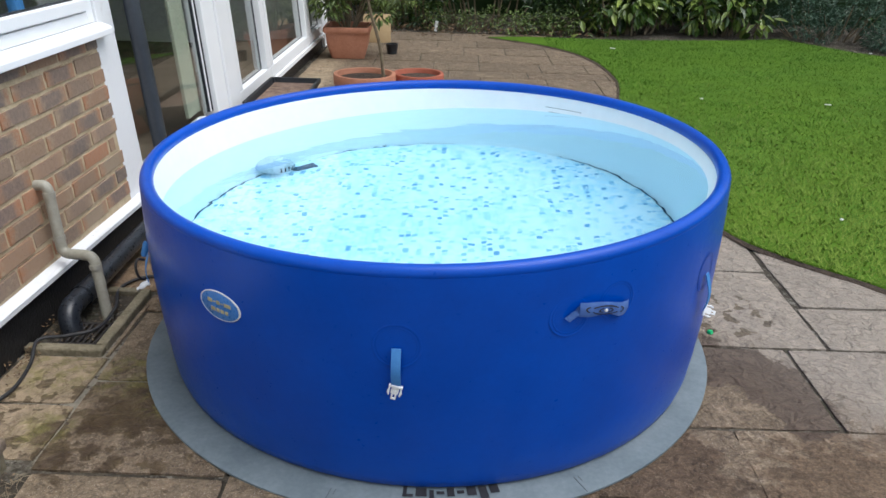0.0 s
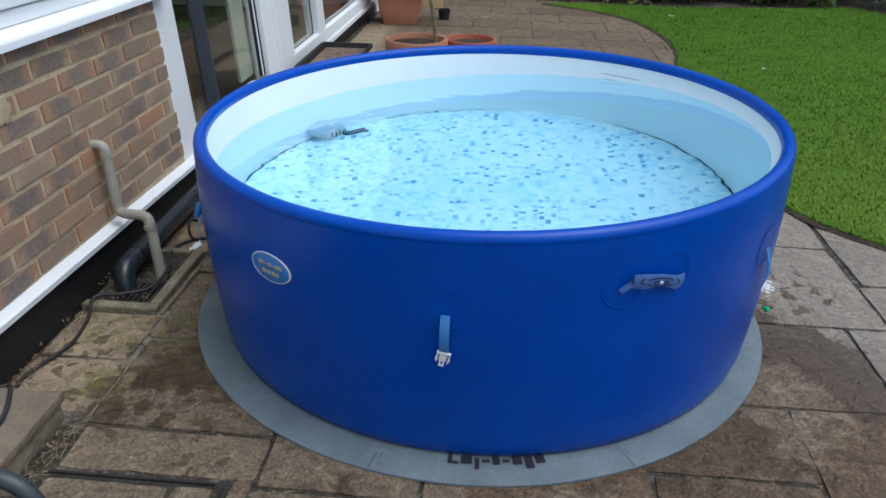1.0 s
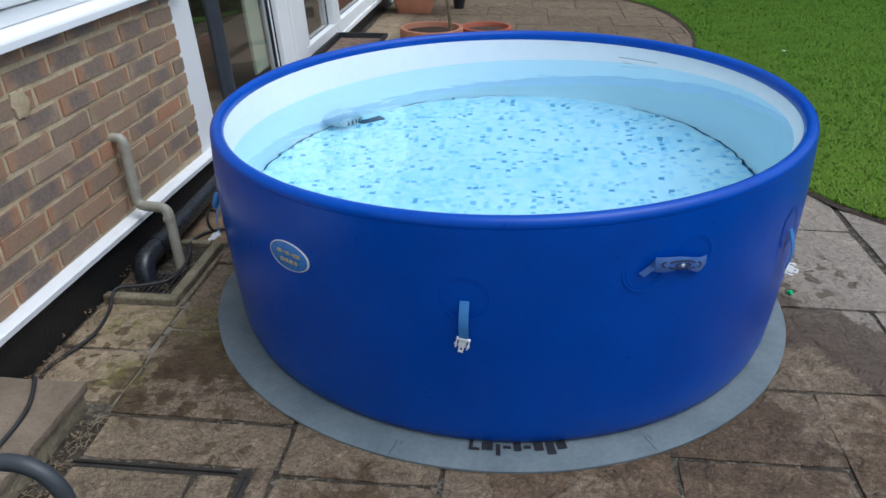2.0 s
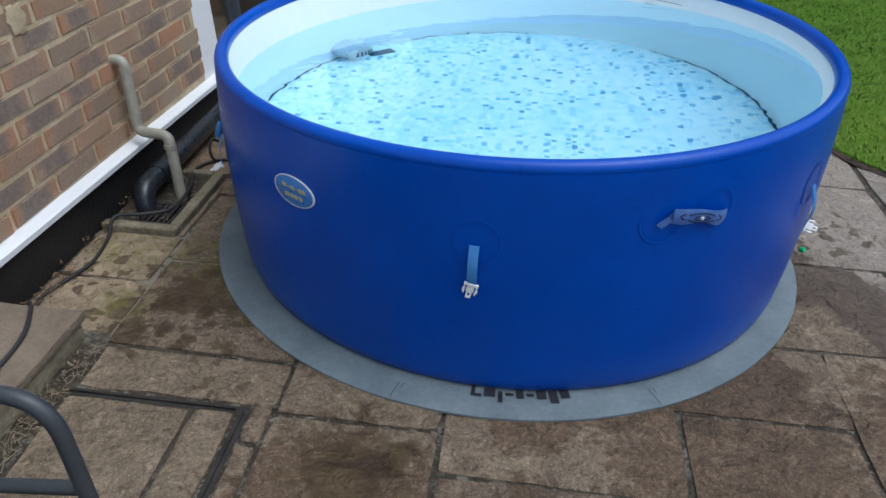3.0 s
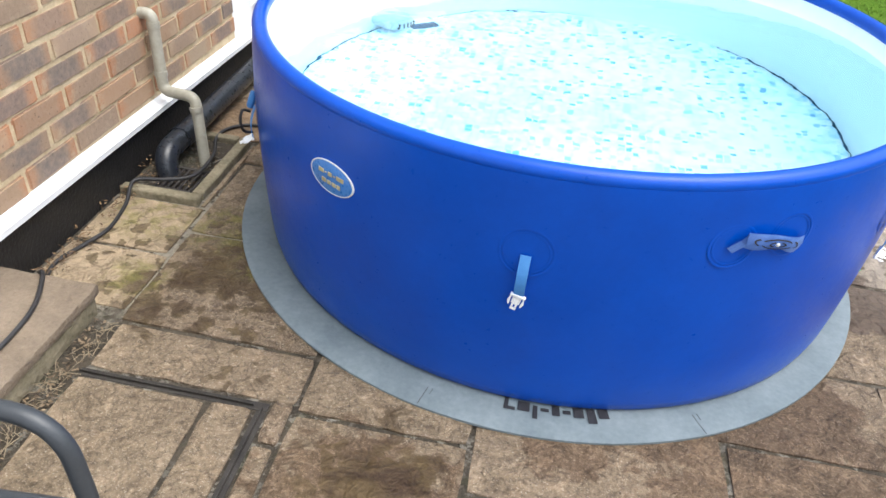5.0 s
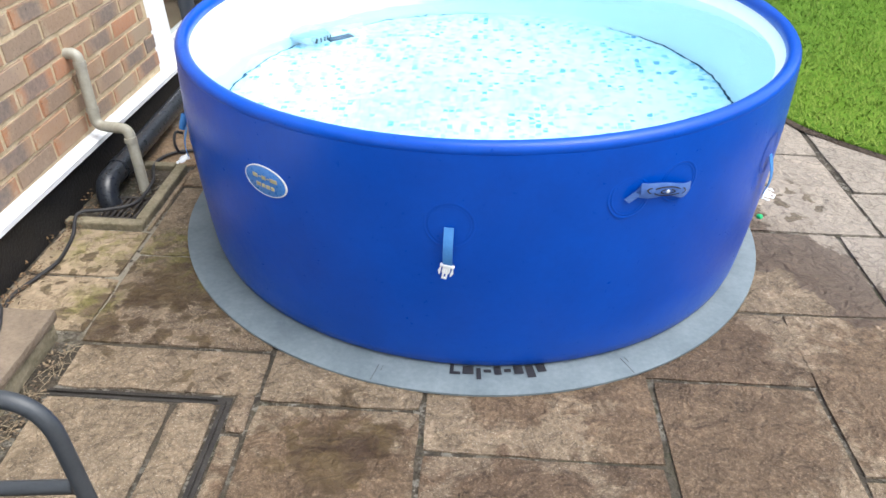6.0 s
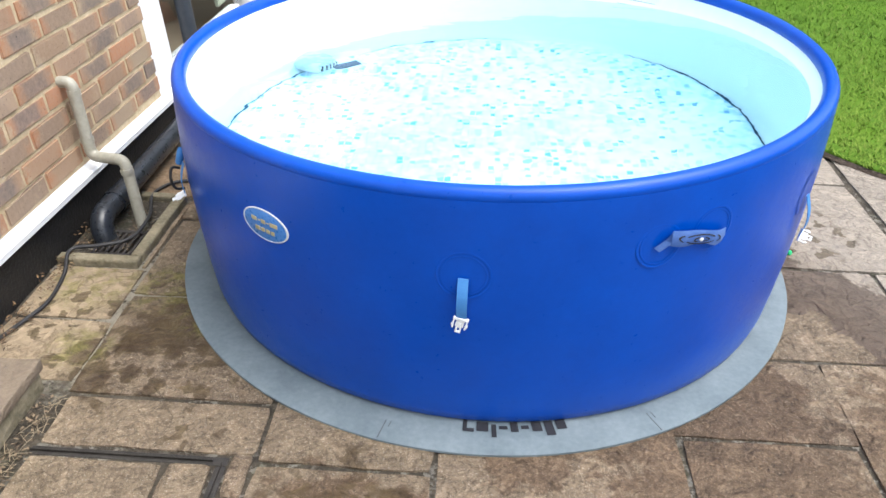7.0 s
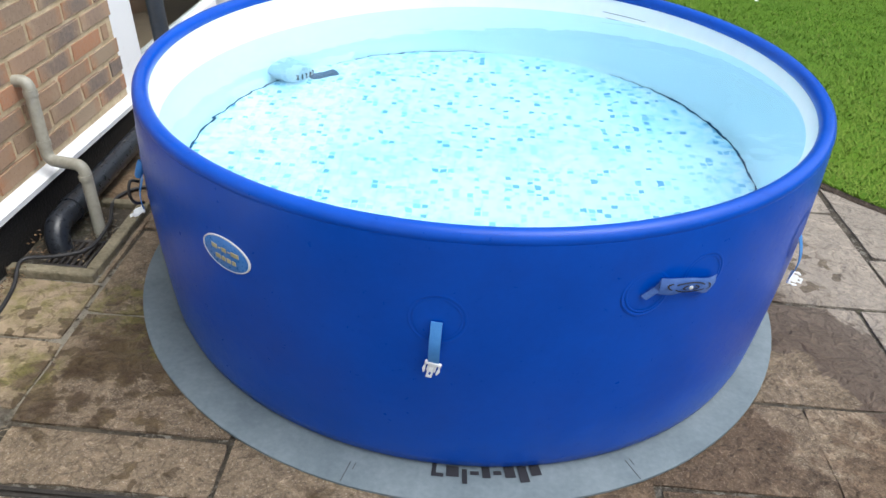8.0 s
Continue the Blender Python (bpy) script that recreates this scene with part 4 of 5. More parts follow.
def build_glazing():
    """Tall fixed light beside the post, then the french doors."""
    x = WALL_X - 0.04
    win = thing("window_2")
    tagged(win, "tall fixed glass panel with white frame", "window", kind="structure")
    for q in ((1.008, 2.07, 0.08, 0.34), (1.008, 2.07, 2.1, 2.2)):
        part("window_frame", box(x - 0.05, x + 0.02, *q, 0.004), UPVC, win, "", False)
    part("window_frame", box(x - 0.05, x + 0.014, 1.008, 1.03, 0.344, 2.096, 0.003), UPVC, win, "", False)
    g = part("pane", box(x - 0.012, x - 0.006, 1.03, 2.17, 0.344, 2.096), GLASS, win, "", False)
    g.visible_shadow = False
    part("window_frame", box(x - 0.03, x + 0.006, 2.1665, 2.1845, 0.344, 2.096, 0.002), UPVC, win, "", False)
    for y0 in (2.158, 2.186):
        part("gasket", box(x - 0.02, x + 0.002 + (y0 - 2.158) * 0.4, y0, y0 + 0.007, 0.344, 2.096), PIPE_BLACK, win, "dark gasket line", False)
    tagged(solo("blind", box(x - 0.075, x - 0.055, 1.93, 2.15, 0.36, 2.09, 0.003), BLIND, None, False), "pale greenish blind panel behind the glass", "blind")
    door = thing("door_1")
    tagged(door, "white plastic french doors with large glass panes", "door", kind="structure")
    part("door_frame", box(x - 0.05, WALL_X + 0.004, 2.195, 2.42, 0.06, 2.2, 0.006), UPVC, door, "", False)
    part("door_frame", box(x - 0.05, WALL_X + 0.018, 2.422, 2.66, 0.06, 2.2, 0.006), UPVC, door, "", False)
    part("threshold", box(x - 0.06, WALL_X + 0.03, 2.662, 6.08, 0.225, 0.262, 0.004), UPVC, door, "white threshold", False)
    part("door_frame", box(x - 0.05, WALL_X + 0.012, 2.662, 6.1, 2.12, 2.2, 0.006), UPVC, door, "", False)
    for y0, y1 in ((2.668, 3.585), (3.60, 5.215), (5.25, 6.08)):
        leaf = part("door_leaf", box(x - 0.03, WALL_X + 0.016, y0, y1, 0.266, 0.355, 0.008), UPVC, door, "", False)
        part("stile", box(x - 0.03, WALL_X + 0.016, y0, y0 + 0.075, 0.356, 2.115, 0.008), UPVC, leaf, "", False)
        part("stile", box(x - 0.03, WALL_X + 0.016, y1 - 0.115, y1, 0.356, 2.115, 0.008), UPVC, leaf, "", False)
        part("top_rail", box(x - 0.03, WALL_X + 0.016, y0 + 0.076, y1 - 0.116, 2.0, 2.115, 0.008), UPVC, leaf, "", False)
        g = part("pane", box(x - 0.004, x + 0.002, y0 + 0.07, y1 - 0.11, 0.35, 2.005), GLASS, leaf, "", False)
        g.visible_shadow = False
        part("gasket", box(x + 0.002, x + 0.008, y0 + 0.076, y1 - 0.116, 0.356, 0.361), PIPE_BLACK, leaf, "dark gasket", False)
        part("gasket", box(x + 0.002, x + 0.008, y1 - 0.121, y1 - 0.1155, 0.365, 1.999), PIPE_BLACK, leaf, "dark gasket", False)
    b = box(WALL_X - 0.25, WALL_X - 0.03, 2.665, 6.1, -0.1, 0.222)
    tagged(solo("plinth_glazing", b, PLINTH, None, False), "dark base under the glazed doors", "plinth", kind="structure")


def build_side_door():
    door = thing("door_2")
    tagged(door, "white plastic side door with a wide white sill", "door", kind="structure")
    x = WALL_X
    part("door_sill", box(x - 0.1, x + 0.068, -2.2, -0.908, 0.212, 0.246, 0.005), UPVC, door, "white sloping sill", False)
    part("door_frame", box(x - 0.08, x - 0.0, -1.02, -0.955, 0.25, 2.2, 0.005), UPVC, door, "", False)
    part("door_frame", box(x - 0.08, x - 0.0, -2.2, -2.13, 0.25, 2.2, 0.005), UPVC, door, "", False)
    leaf = part("door_leaf", box(x - 0.07, x - 0.018, -2.125, -1.025, 0.252, 0.42, 0.005), UPVC, door, "", False)
    for y0, y1 in ((-1.135, -1.025), (-2.125, -2.01)):
        part("stile", box(x - 0.07, x - 0.018, y0, y1, 0.421, 2.18, 0.005), UPVC, leaf, "", False)
    g = part("pane", box(x - 0.045, x - 0.04, -2.02, -1.13, 0.415, 2.1), GLASS, leaf, "", False)
    g.visible_shadow = False
    part("top_rail", box(x - 0.07, x - 0.018, -2.0, -1.14, 2.05, 2.18, 0.005), UPVC, leaf, "", False)
    b = box(x - 0.25, x - 0.002, -2.2, -1.0, -0.1, 0.21)
    tagged(solo("plinth_door", b, PLINTH, None, False), "black base under the side door", "plinth", kind="structure")


def build_downpipe():
    p = thing("downpipe", pose(-1.318, 1.09, 0))
    tagged(p, "dark slate round downpipe on the house wall", "downpipe")
    part("pipe", sweep([(0, 0, 0.08), (0, 0, 1.2), (0, 0, 2.75)], 0.036, 24), DOWNPIPE, p)
    for z in (1.35, 2.3):
        part("collar", sweep([(0, 0, z - 0.03), (0, 0, z + 0.03)], 0.042, 24), DOWNPIPE, p)


def build_waste_pipe():
    p = thing("waste_pipe")
    tagged(p, "grey-olive plastic waste pipe bending into the gully", "pipe")
    r = 0.0195
    part("pipe", sweep(rounded([(-1.40, 0.098, 0.583), (-1.342, 0.098, 0.583), (-1.336, 0.072, 0.325), (-1.212, 0.050, 0.318), (-1.19, 0.0, 0.03)], 0.03, 6), r, 18), PIPE_GREY, p)
    for q0, q1 in (((-1.3413, 0.0952, 0.555), (-1.341, 0.0932, 0.535)), ((-1.3372, 0.077, 0.375), (-1.3375, 0.0787, 0.392)), ((-1.2098, 0.0405, 0.288), (-1.2085, 0.0385, 0.272))):
        part("collar", sweep([q0, q1], r + 0.0025, 18), PIPE_GREY, p)


def build_soil_pipe():
    p = thing("drain_pipe")
    tagged(p, "thick glossy black drain pipe along the plinth", "pipe")
    z = 0.165
    part("pipe", sweep(rounded([(-1.285, 2.1, z + 0.02), (-1.285, 0.6, z + 0.005), (-1.285, -0.09, z), (-1.265, -0.115, 0.05)], 0.06, 8), 0.038, 24), PIPE_BLACK, p)
    part("collar", sweep([(-1.285, 0.03, z), (-1.285, 0.075, z)], 0.0425, 24), PIPE_BLACK, p)


def build_gully():
    g = thing("gully", G)
    tagged(g, "square drain gully with mossy concrete kerb", "drain")
    part("kerb", box(-1.372, -1.105, -0.258, -0.218, -0.03, 0.018, 0.006), MOSSY, g, "mossy concrete kerb", False)
    part("kerb", box(-1.143, -1.104, -0.215, 0.205, -0.03, 0.018, 0.006), MOSSY, g, "mossy concrete kerb", False)
    part("kerb", box(-1.28, -1.155, 0.19, 0.225, -0.03, 0.012, 0.006), MOSSY, g, "mossy concrete kerb", False)
    part("channel_bed", box(-1.37, -1.152, -0.21, 0.188, -0.05, -0.012), IRON, g, "", False)
    gr = part("grate", box(-1.29, -1.155, -0.205, -0.19, -0.01, 0.004, 0.002), IRON, g, "dark iron grate", False)
    for i in range(7):
        x = -1.287 + 0.0205 * i
        part("grate_bar", box(x, x + 0.008, -0.188, -0.06, -0.008, 0.004, 0.0015), IRON, gr, "", False)
    part("frame_bar", box(-1.29, -1.155, -0.058, -0.045, -0.01, 0.004, 0.002), IRON, gr, "", False)


def build_step():
    for y0, y1, h in ((-1.325, -0.815, 0.0), (-1.90, -1.337, -0.004), (-2.5, -1.91, 0.002)):
        s = thing("door_step", G)
        tagged(s, "worn concrete step slab on a low base by the side door", "step", "concrete step slabs")
        bm = box(-1.40, -1.112, y0, y1, 0.052, 0.082 + h, 0.005)
        bmesh.ops.subdivide_edges(bm, edges=[e for e in bm.edges if e.calc_length() > 0.1], cuts=10, use_grid_fill=True)
        for v in bm.verts:
            v.co += 0.0025 * Vector((noise.noise(v.co * 24), noise.noise(v.co * 24 + Vector((5, 0, 0))), noise.noise(v.co * 17)))
        part("tread", bm, CONCRETE, s, "worn concrete tread")
        bm = box(-1.40, -1.122, y0 + 0.006, y1 - 0.008, -0.03, 0.049, 0.005)
        bmesh.ops.subdivide_edges(bm, edges=[e for e in bm.edges if e.calc_length() > 0.1], cuts=8, use_grid_fill=True)
        for v in bm.verts:
            v.co += 0.004 * Vector((noise.noise(v.co * 20), 0, noise.noise(v.co * 15)))
        part("riser", bm, MOSSY, s, "damp darker riser")


def build_cable():
    low = [(-0.98, 0.33), (-1.14, 0.34), (-1.215, 0.29), (-1.235, 0.2), (-1.17, 0.02), (-1.17, -0.133), (-1.25, -0.19), (-1.335, -0.225), (-1.31, -0.33), (-1.287, -0.47), (-1.305, -0.56), (-1.335, -0.67), (-1.318, -0.75)]
    pts = [(x, y, 0.03 if -0.25 < y < 0.15 else 0.007) for x, y in low]
    pts += [(-1.285, -0.80, 0.072), (-1.256, -0.83, 0.0885), (-1.205, -0.945, 0.0885), (-1.19, -1.07, 0.0885), (-1.197, -1.17, 0.0885), (-1.216, -1.27, 0.0885), (-1.25, -1.6, 0.0885), (-1.27, -2.2, 0.0885)]
    bm = sweep(smooth_line(pts, 0.02), 0.0062, 10)
    tagged(solo("power_cable", bm, CABLE, G), "black power cable trailing over paving and step", "cable")


def build_cover():
    c = thing("inspection_cover", G)
    tagged(c, "paved inspection cover in a dark metal frame", "drain cover")
    for q in ((-1.05, -0.574, -1.046, -1.02), (-0.600, -0.574, -1.62, -1.048)):
        x0, x1, y0, y1 = q
        part("frame_outer", box(x0, x1, y0, y1, -0.03, -0.007, 0.002), STEEL, c, "dark galvanised channel", False)
    part("frame_lip", box(-1.05, -0.61, -1.0365, -1.0335, -0.01, 0.0, 0.0005), STEEL, c, "", False)
    part("frame_lip", box(-0.5885, -0.5855, -1.62, -1.04, -0.01, 0.0, 0.0005), STEEL, c, "", False)
    return c


def tube_chair():
    """Garden chair with bent tube arms and a mesh sling seat, facing along +x."""
    ch = thing("garden_chair")
    tagged(ch, "anthracite metal garden chair with dark mesh sling seat", "chair")
    r = 0.0125
    y_far, y_near = -1.65, -2.14
    for y in (y_far, y_near):
        loop = [(-1.19, y, ground_z(-1.19)), (-1.10, y, 0.36), (-1.09, y, 0.632), (-0.553, y, 0.640), (-0.547, y, 0.40), (-0.535, y, ground_z(-0.535))]
        part("arm_loop", sweep(rounded(loop, 0.085, 10), 0.0135, 18), CHAIR, ch, "bent dark tube arm and legs")
        s = 1 if y == y_near else -1
        part("side_rail", sweep(rounded([(-1.26, y - s * 0.022, 0.97), (-1.06, y - s * 0.022, 0.40), (-0.575, y - s * 0.022, 0.425)], 0.09, 6), r, 14), CHAIR, ch)
        part("joint", sweep([(-0.548, y, 0.455), (-0.575, y - s * 0.022, 0.425)], r, 12), CHAIR, ch)
    part("front_rail", sweep([(-0.575, y_far - 0.022, 0.425), (-0.575, y_near + 0.022, 0.425)], r, 14), CHAIR, ch)
    part("back_rail", sweep([(-1.26, y_far - 0.022, 0.97), (-1.26, y_near + 0.022, 0.97)], r, 14), CHAIR, ch)
    bm = bmesh.new()
    rows = []
    line = rounded([(-1.255, 0, 0.96), (-1.06, 0, 0.405), (-0.58, 0, 0.43)], 0.09, 8)
    for p in line:
        rows.append([bm.verts.new((p.x, y_far - 0.03 + (y_near + 0.06 - y_far) * k / 8, p.z - 0.012 * math.sin(math.pi * k / 8))) for k in range(9)])
    for a, b in zip(rows, rows[1:]):
        for k in range(8):
            bm.faces.new((a[k], a[k + 1], b[k + 1], b[k]))
    bmesh.ops.solidify(bm, geom=bm.faces[:], thickness=0.003)
    part("sling", bm, SLING, ch, "dark woven mesh sling")


# ---- pots and plants ----
def leaf_cloud(name, centres, radii, count, length, width, material, seed, parent=None, droop=0.3, flat=0.6):
    """Many single leaves in uneven clumps; leaves are folded along their midrib."""
    rng = np.random.default_rng(seed)
    c = np.array(centres, float)
    r = np.array(radii, float)
    pick = rng.choice(len(c), count, p=r ** 2 / (r ** 2).sum())
    d = rng.normal(size=(count, 3))
    d /= np.linalg.norm(d, axis=1)[:, None]
    rad = r[pick] * rng.uniform(0.45, 1.0, count) ** 0.5
    p = c[pick] + d * rad[:, None] * (1, 1, 0.85)
    out = d + rng.normal(scale=0.55, size=(count, 3))
    out[:, 2] = out[:, 2] * flat - droop * rng.uniform(0, 1, count)
    out /= np.linalg.norm(out, axis=1)[:, None]
    side = np.cross(out, np.tile((0, 0, 1.0), (count, 1)) + rng.normal(scale=0.3, size=(count, 3)))
    side /= np.linalg.norm(side, axis=1)[:, None]
    nrm = np.cross(side, out)
    ln, wd = rng.uniform(0.6, 1.15, count)[:, None] * length, rng.uniform(0.7, 1.1, count)[:, None] * width
    v = np.empty((count, 6, 3))
    v[:, 0] = p
    v[:, 1] = p + out * ln * 0.35 + side * wd * 0.5 + nrm * wd * 0.14
    v[:, 2] = p + out * ln * 0.72 + side * wd * 0.36 + nrm * wd * 0.06
    v[:, 3] = p + out * ln - nrm * ln * 0.1
    v[:, 4] = p + out * ln * 0.72 - side * wd * 0.36 + nrm * wd * 0.06
    v[:, 5] = p + out * ln * 0.35 - side * wd * 0.5 + nrm * wd * 0.14
    mid = v[:, 0] * 0.45 + v[:, 3] * 0.55 - nrm * wd * 0.06
    v = np.concatenate([v, mid[:, None]], 1)
    base = np.arange(count)[:, None] * 7
    tri = np.array(((0, 1, 6), (1, 2, 6), (2, 3, 6), (3, 4, 6), (4, 5, 6), (5, 0, 6)))
    me = from_arrays(name, v.reshape(-1, 3), (base[:, None] + tri[None]).reshape(-1, 3), material)
    ob = new(name, me)
    ob.parent = parent
    return ob


def bush(name, label, x, y, w, d, h, count, length, width, material, seed, category="shrub", droop=0.3):
    root = thing(name, pose(x, y, ground_z(x)))
    tagged(root, label, category)
    rng = random.Random(seed)
    stems = bmesh.new()
    cs, rs = [], []
    for i in range(int(10 + 8 * w)):
        cx, cy = rng.uniform(-w / 2, w / 2), rng.uniform(-d / 2, d / 2)
        cz = rng.uniform(0.12, h)
        cs.append((cx, cy, cz))
        rs.append(rng.uniform(0.13, 0.26) * (0.7 + 0.4 * h))
        sx, sy = cx * 0.6, cy * 0.5 + 0.05
        sweep([(sx, sy, -0.03), ((sx + cx) / 2 + rng.uniform(-0.05, 0.05), (sy + cy) / 2, cz * 0.5), (cx, cy, cz)], [0.014, 0.009, 0.004], 6, True, stems)
    tagged(part("stem", stems, BARK, root), kind="stuff")
    ob = leaf_cloud("crown", cs, rs, count, length, width, material, seed, root, droop)
    return root


def build_planter():
    p = thing("square_planter", G @ pose(-1.05, 5.56, 0, 0, 0, 3))
    tagged(p, "square terracotta planter holding a leafy green shrub", "planter")
    bm = bmesh.new()
    prof = ((0.165, 0.0), (0.20, 0.12), (0.215, 0.255), (0.232, 0.258), (0.238, 0.275), (0.238, 0.30), (0.23, 0.312), (0.205, 0.312), (0.20, 0.25))
    def sq(r, z):
        pts = []
        for qx, qy in ((1, 1), (-1, 1), (-1, -1), (1, -1)):
            for k in range(4):
                a = math.atan2(qy, qx) - math.pi / 4 + (math.pi / 2) * k / 3
                c = 0.03
                pts.append(bm.verts.new((qx * (r - c) + c * math.cos(a), qy * (r - c) + c * math.sin(a), z)))
        return pts
    rings = [sq(r, z) for r, z in prof]
    for a, b in zip(rings, rings[1:]):
        for k in range(16):
            bm.faces.new((a[k], a[(k + 1) % 16], b[(k + 1) % 16], b[k]))
    bm.faces.new(rings[0][::-1])
    part("pot_body", bm, TERRACOTTA, p, "square terracotta pot with a thick rim")
    part("soil", box(-0.2, 0.2, -0.2, 0.2, 0.22, 0.262, 0.005), SOIL, p)
    stems = bmesh.new()
    cs, rs = [], []
    rng = random.Random(4)
    for i in range(18):
        cx, cy, cz = rng.uniform(-0.3, 0.42), rng.uniform(-0.25, 0.25), rng.uniform(0.42, 1.15)
        cs.append((cx, cy, cz)); rs.append(rng.uniform(0.1, 0.2))
        sweep([(cx * 0.12, cy * 0.12, 0.24), (cx * 0.5, cy * 0.5, cz * 0.6), (cx, cy, cz)], [0.012, 0.008, 0.004], 6, True, stems)
    tagged(part("stem", stems, BARK, p), kind="stuff")
    leaf_cloud("leaves", cs, rs, 2600, 0.10, 0.032, OLIVE, 11, p)


def round_pot(x, y, r, h, material, label):
    p = thing("round_pot", G @ pose(x, y, 0))
    tagged(p, label, "plant pot", "round terracotta pots")
    prof = [(r * 0.68, 0), (r * 0.9, h * 0.72), (r * 0.92, h * 0.76), (r * 0.985, h * 0.78), (r, h * 0.82), (r, h * 0.96), (r * 0.985, h), (r * 0.88, h), (r * 0.86, h * 0.97), (r * 0.84, h * 0.85)]
    bm, rings = spin(prof, 56)
    bm.faces.new(rings[0][::-1])
    part("pot_body", bm, material, p, "ribbed-rim clay pot")
    bm = bmesh.new()
    bmesh.ops.create_circle(bm, cap_ends=True, segments=40, radius=r * 0.86)
    bmesh.ops.translate(bm, verts=bm.verts, vec=(0, 0, h * 0.9))
    bmesh.ops.subdivide_edges(bm, edges=bm.edges[:], cuts=2)
    part("soil", bm, SOIL, p)
    return p


def build_sapling(x, y):
    s = thing("sapling", G @ pose(x, y, 0.31))
    tagged(s, "slender leaning sapling with narrow olive leaves in a pot", "tree")
    line = smooth_line([(0, 0, -0.05), (-0.03, 0.0, 0.22), (-0.1, 0.01, 0.48), (-0.13, 0.02, 0.72), (-0.10, 0.02, 0.95)], 0.04)
    part("trunk", sweep(line, [0.013 - 0.006 * i / len(line) for i in range(len(line))], 10), BARK, s)
    bm = bmesh.new()
    rng = random.Random(8)
    cs, rs = [], []
    for i in range(16):
        a, q = rng.uniform(0, 6.28), rng.uniform(0.45, 0.9)
        c = (-0.11 + 0.34 * math.cos(a) * rng.uniform(0.4, 1), 0.3 * math.sin(a), rng.uniform(0.55, 1.05))
        sweep([(-0.11, 0.02, q), (-0.11 + (c[0] + 0.11) * 0.5, c[1] * 0.5, (q + c[2]) / 2 + 0.04), c], [0.006, 0.004, 0.002], 6, True, bm)
        cs.append(c); rs.append(rng.uniform(0.07, 0.14))
    tagged(part("limb", bm, BARK, s), kind="stuff")
    leaf_cloud("crown", cs, rs, 1500, 0.06, 0.016, OLIVE, 21, s)


def build_trough():
    t = thing("trough_planter", G @ pose(-1.10, 2.72, 0, 0, 0, 0))
    tagged(t, "black plastic trough planter filled with dry soil", "planter")
    bm = bmesh.new()
    prof = ((0.13, 0.34, 0), (0.165, 0.38, 0.235), (0.185, 0.40, 0.238), (0.185, 0.40, 0.265), (0.165, 0.38, 0.265), (0.155, 0.37, 0.2))
    rings = [[bm.verts.new((sx * a, sy * b, z)) for sx, sy in ((1, 1), (-1, 1), (-1, -1), (1, -1))] for a, b, z in prof]
    for p, q in zip(rings, rings[1:]):
        for k in range(4):
            bm.faces.new((p[k], p[(k + 1) % 4], q[(k + 1) % 4], q[k]))
    bm.faces.new(rings[0][::-1])
    bmesh.ops.bevel(bm, geom=[e for e in bm.edges if abs(e.verts[0].co.z - e.verts[1].co.z) > 0.01], offset=0.012, segments=2, affect="EDGES")
    part("trough_body", bm, POT_BLACK, t, "black plastic trough")
    part("soil", box(-0.15, 0.15, -0.36, 0.36, 0.19, 0.235, 0.004), DRYSOIL, t)


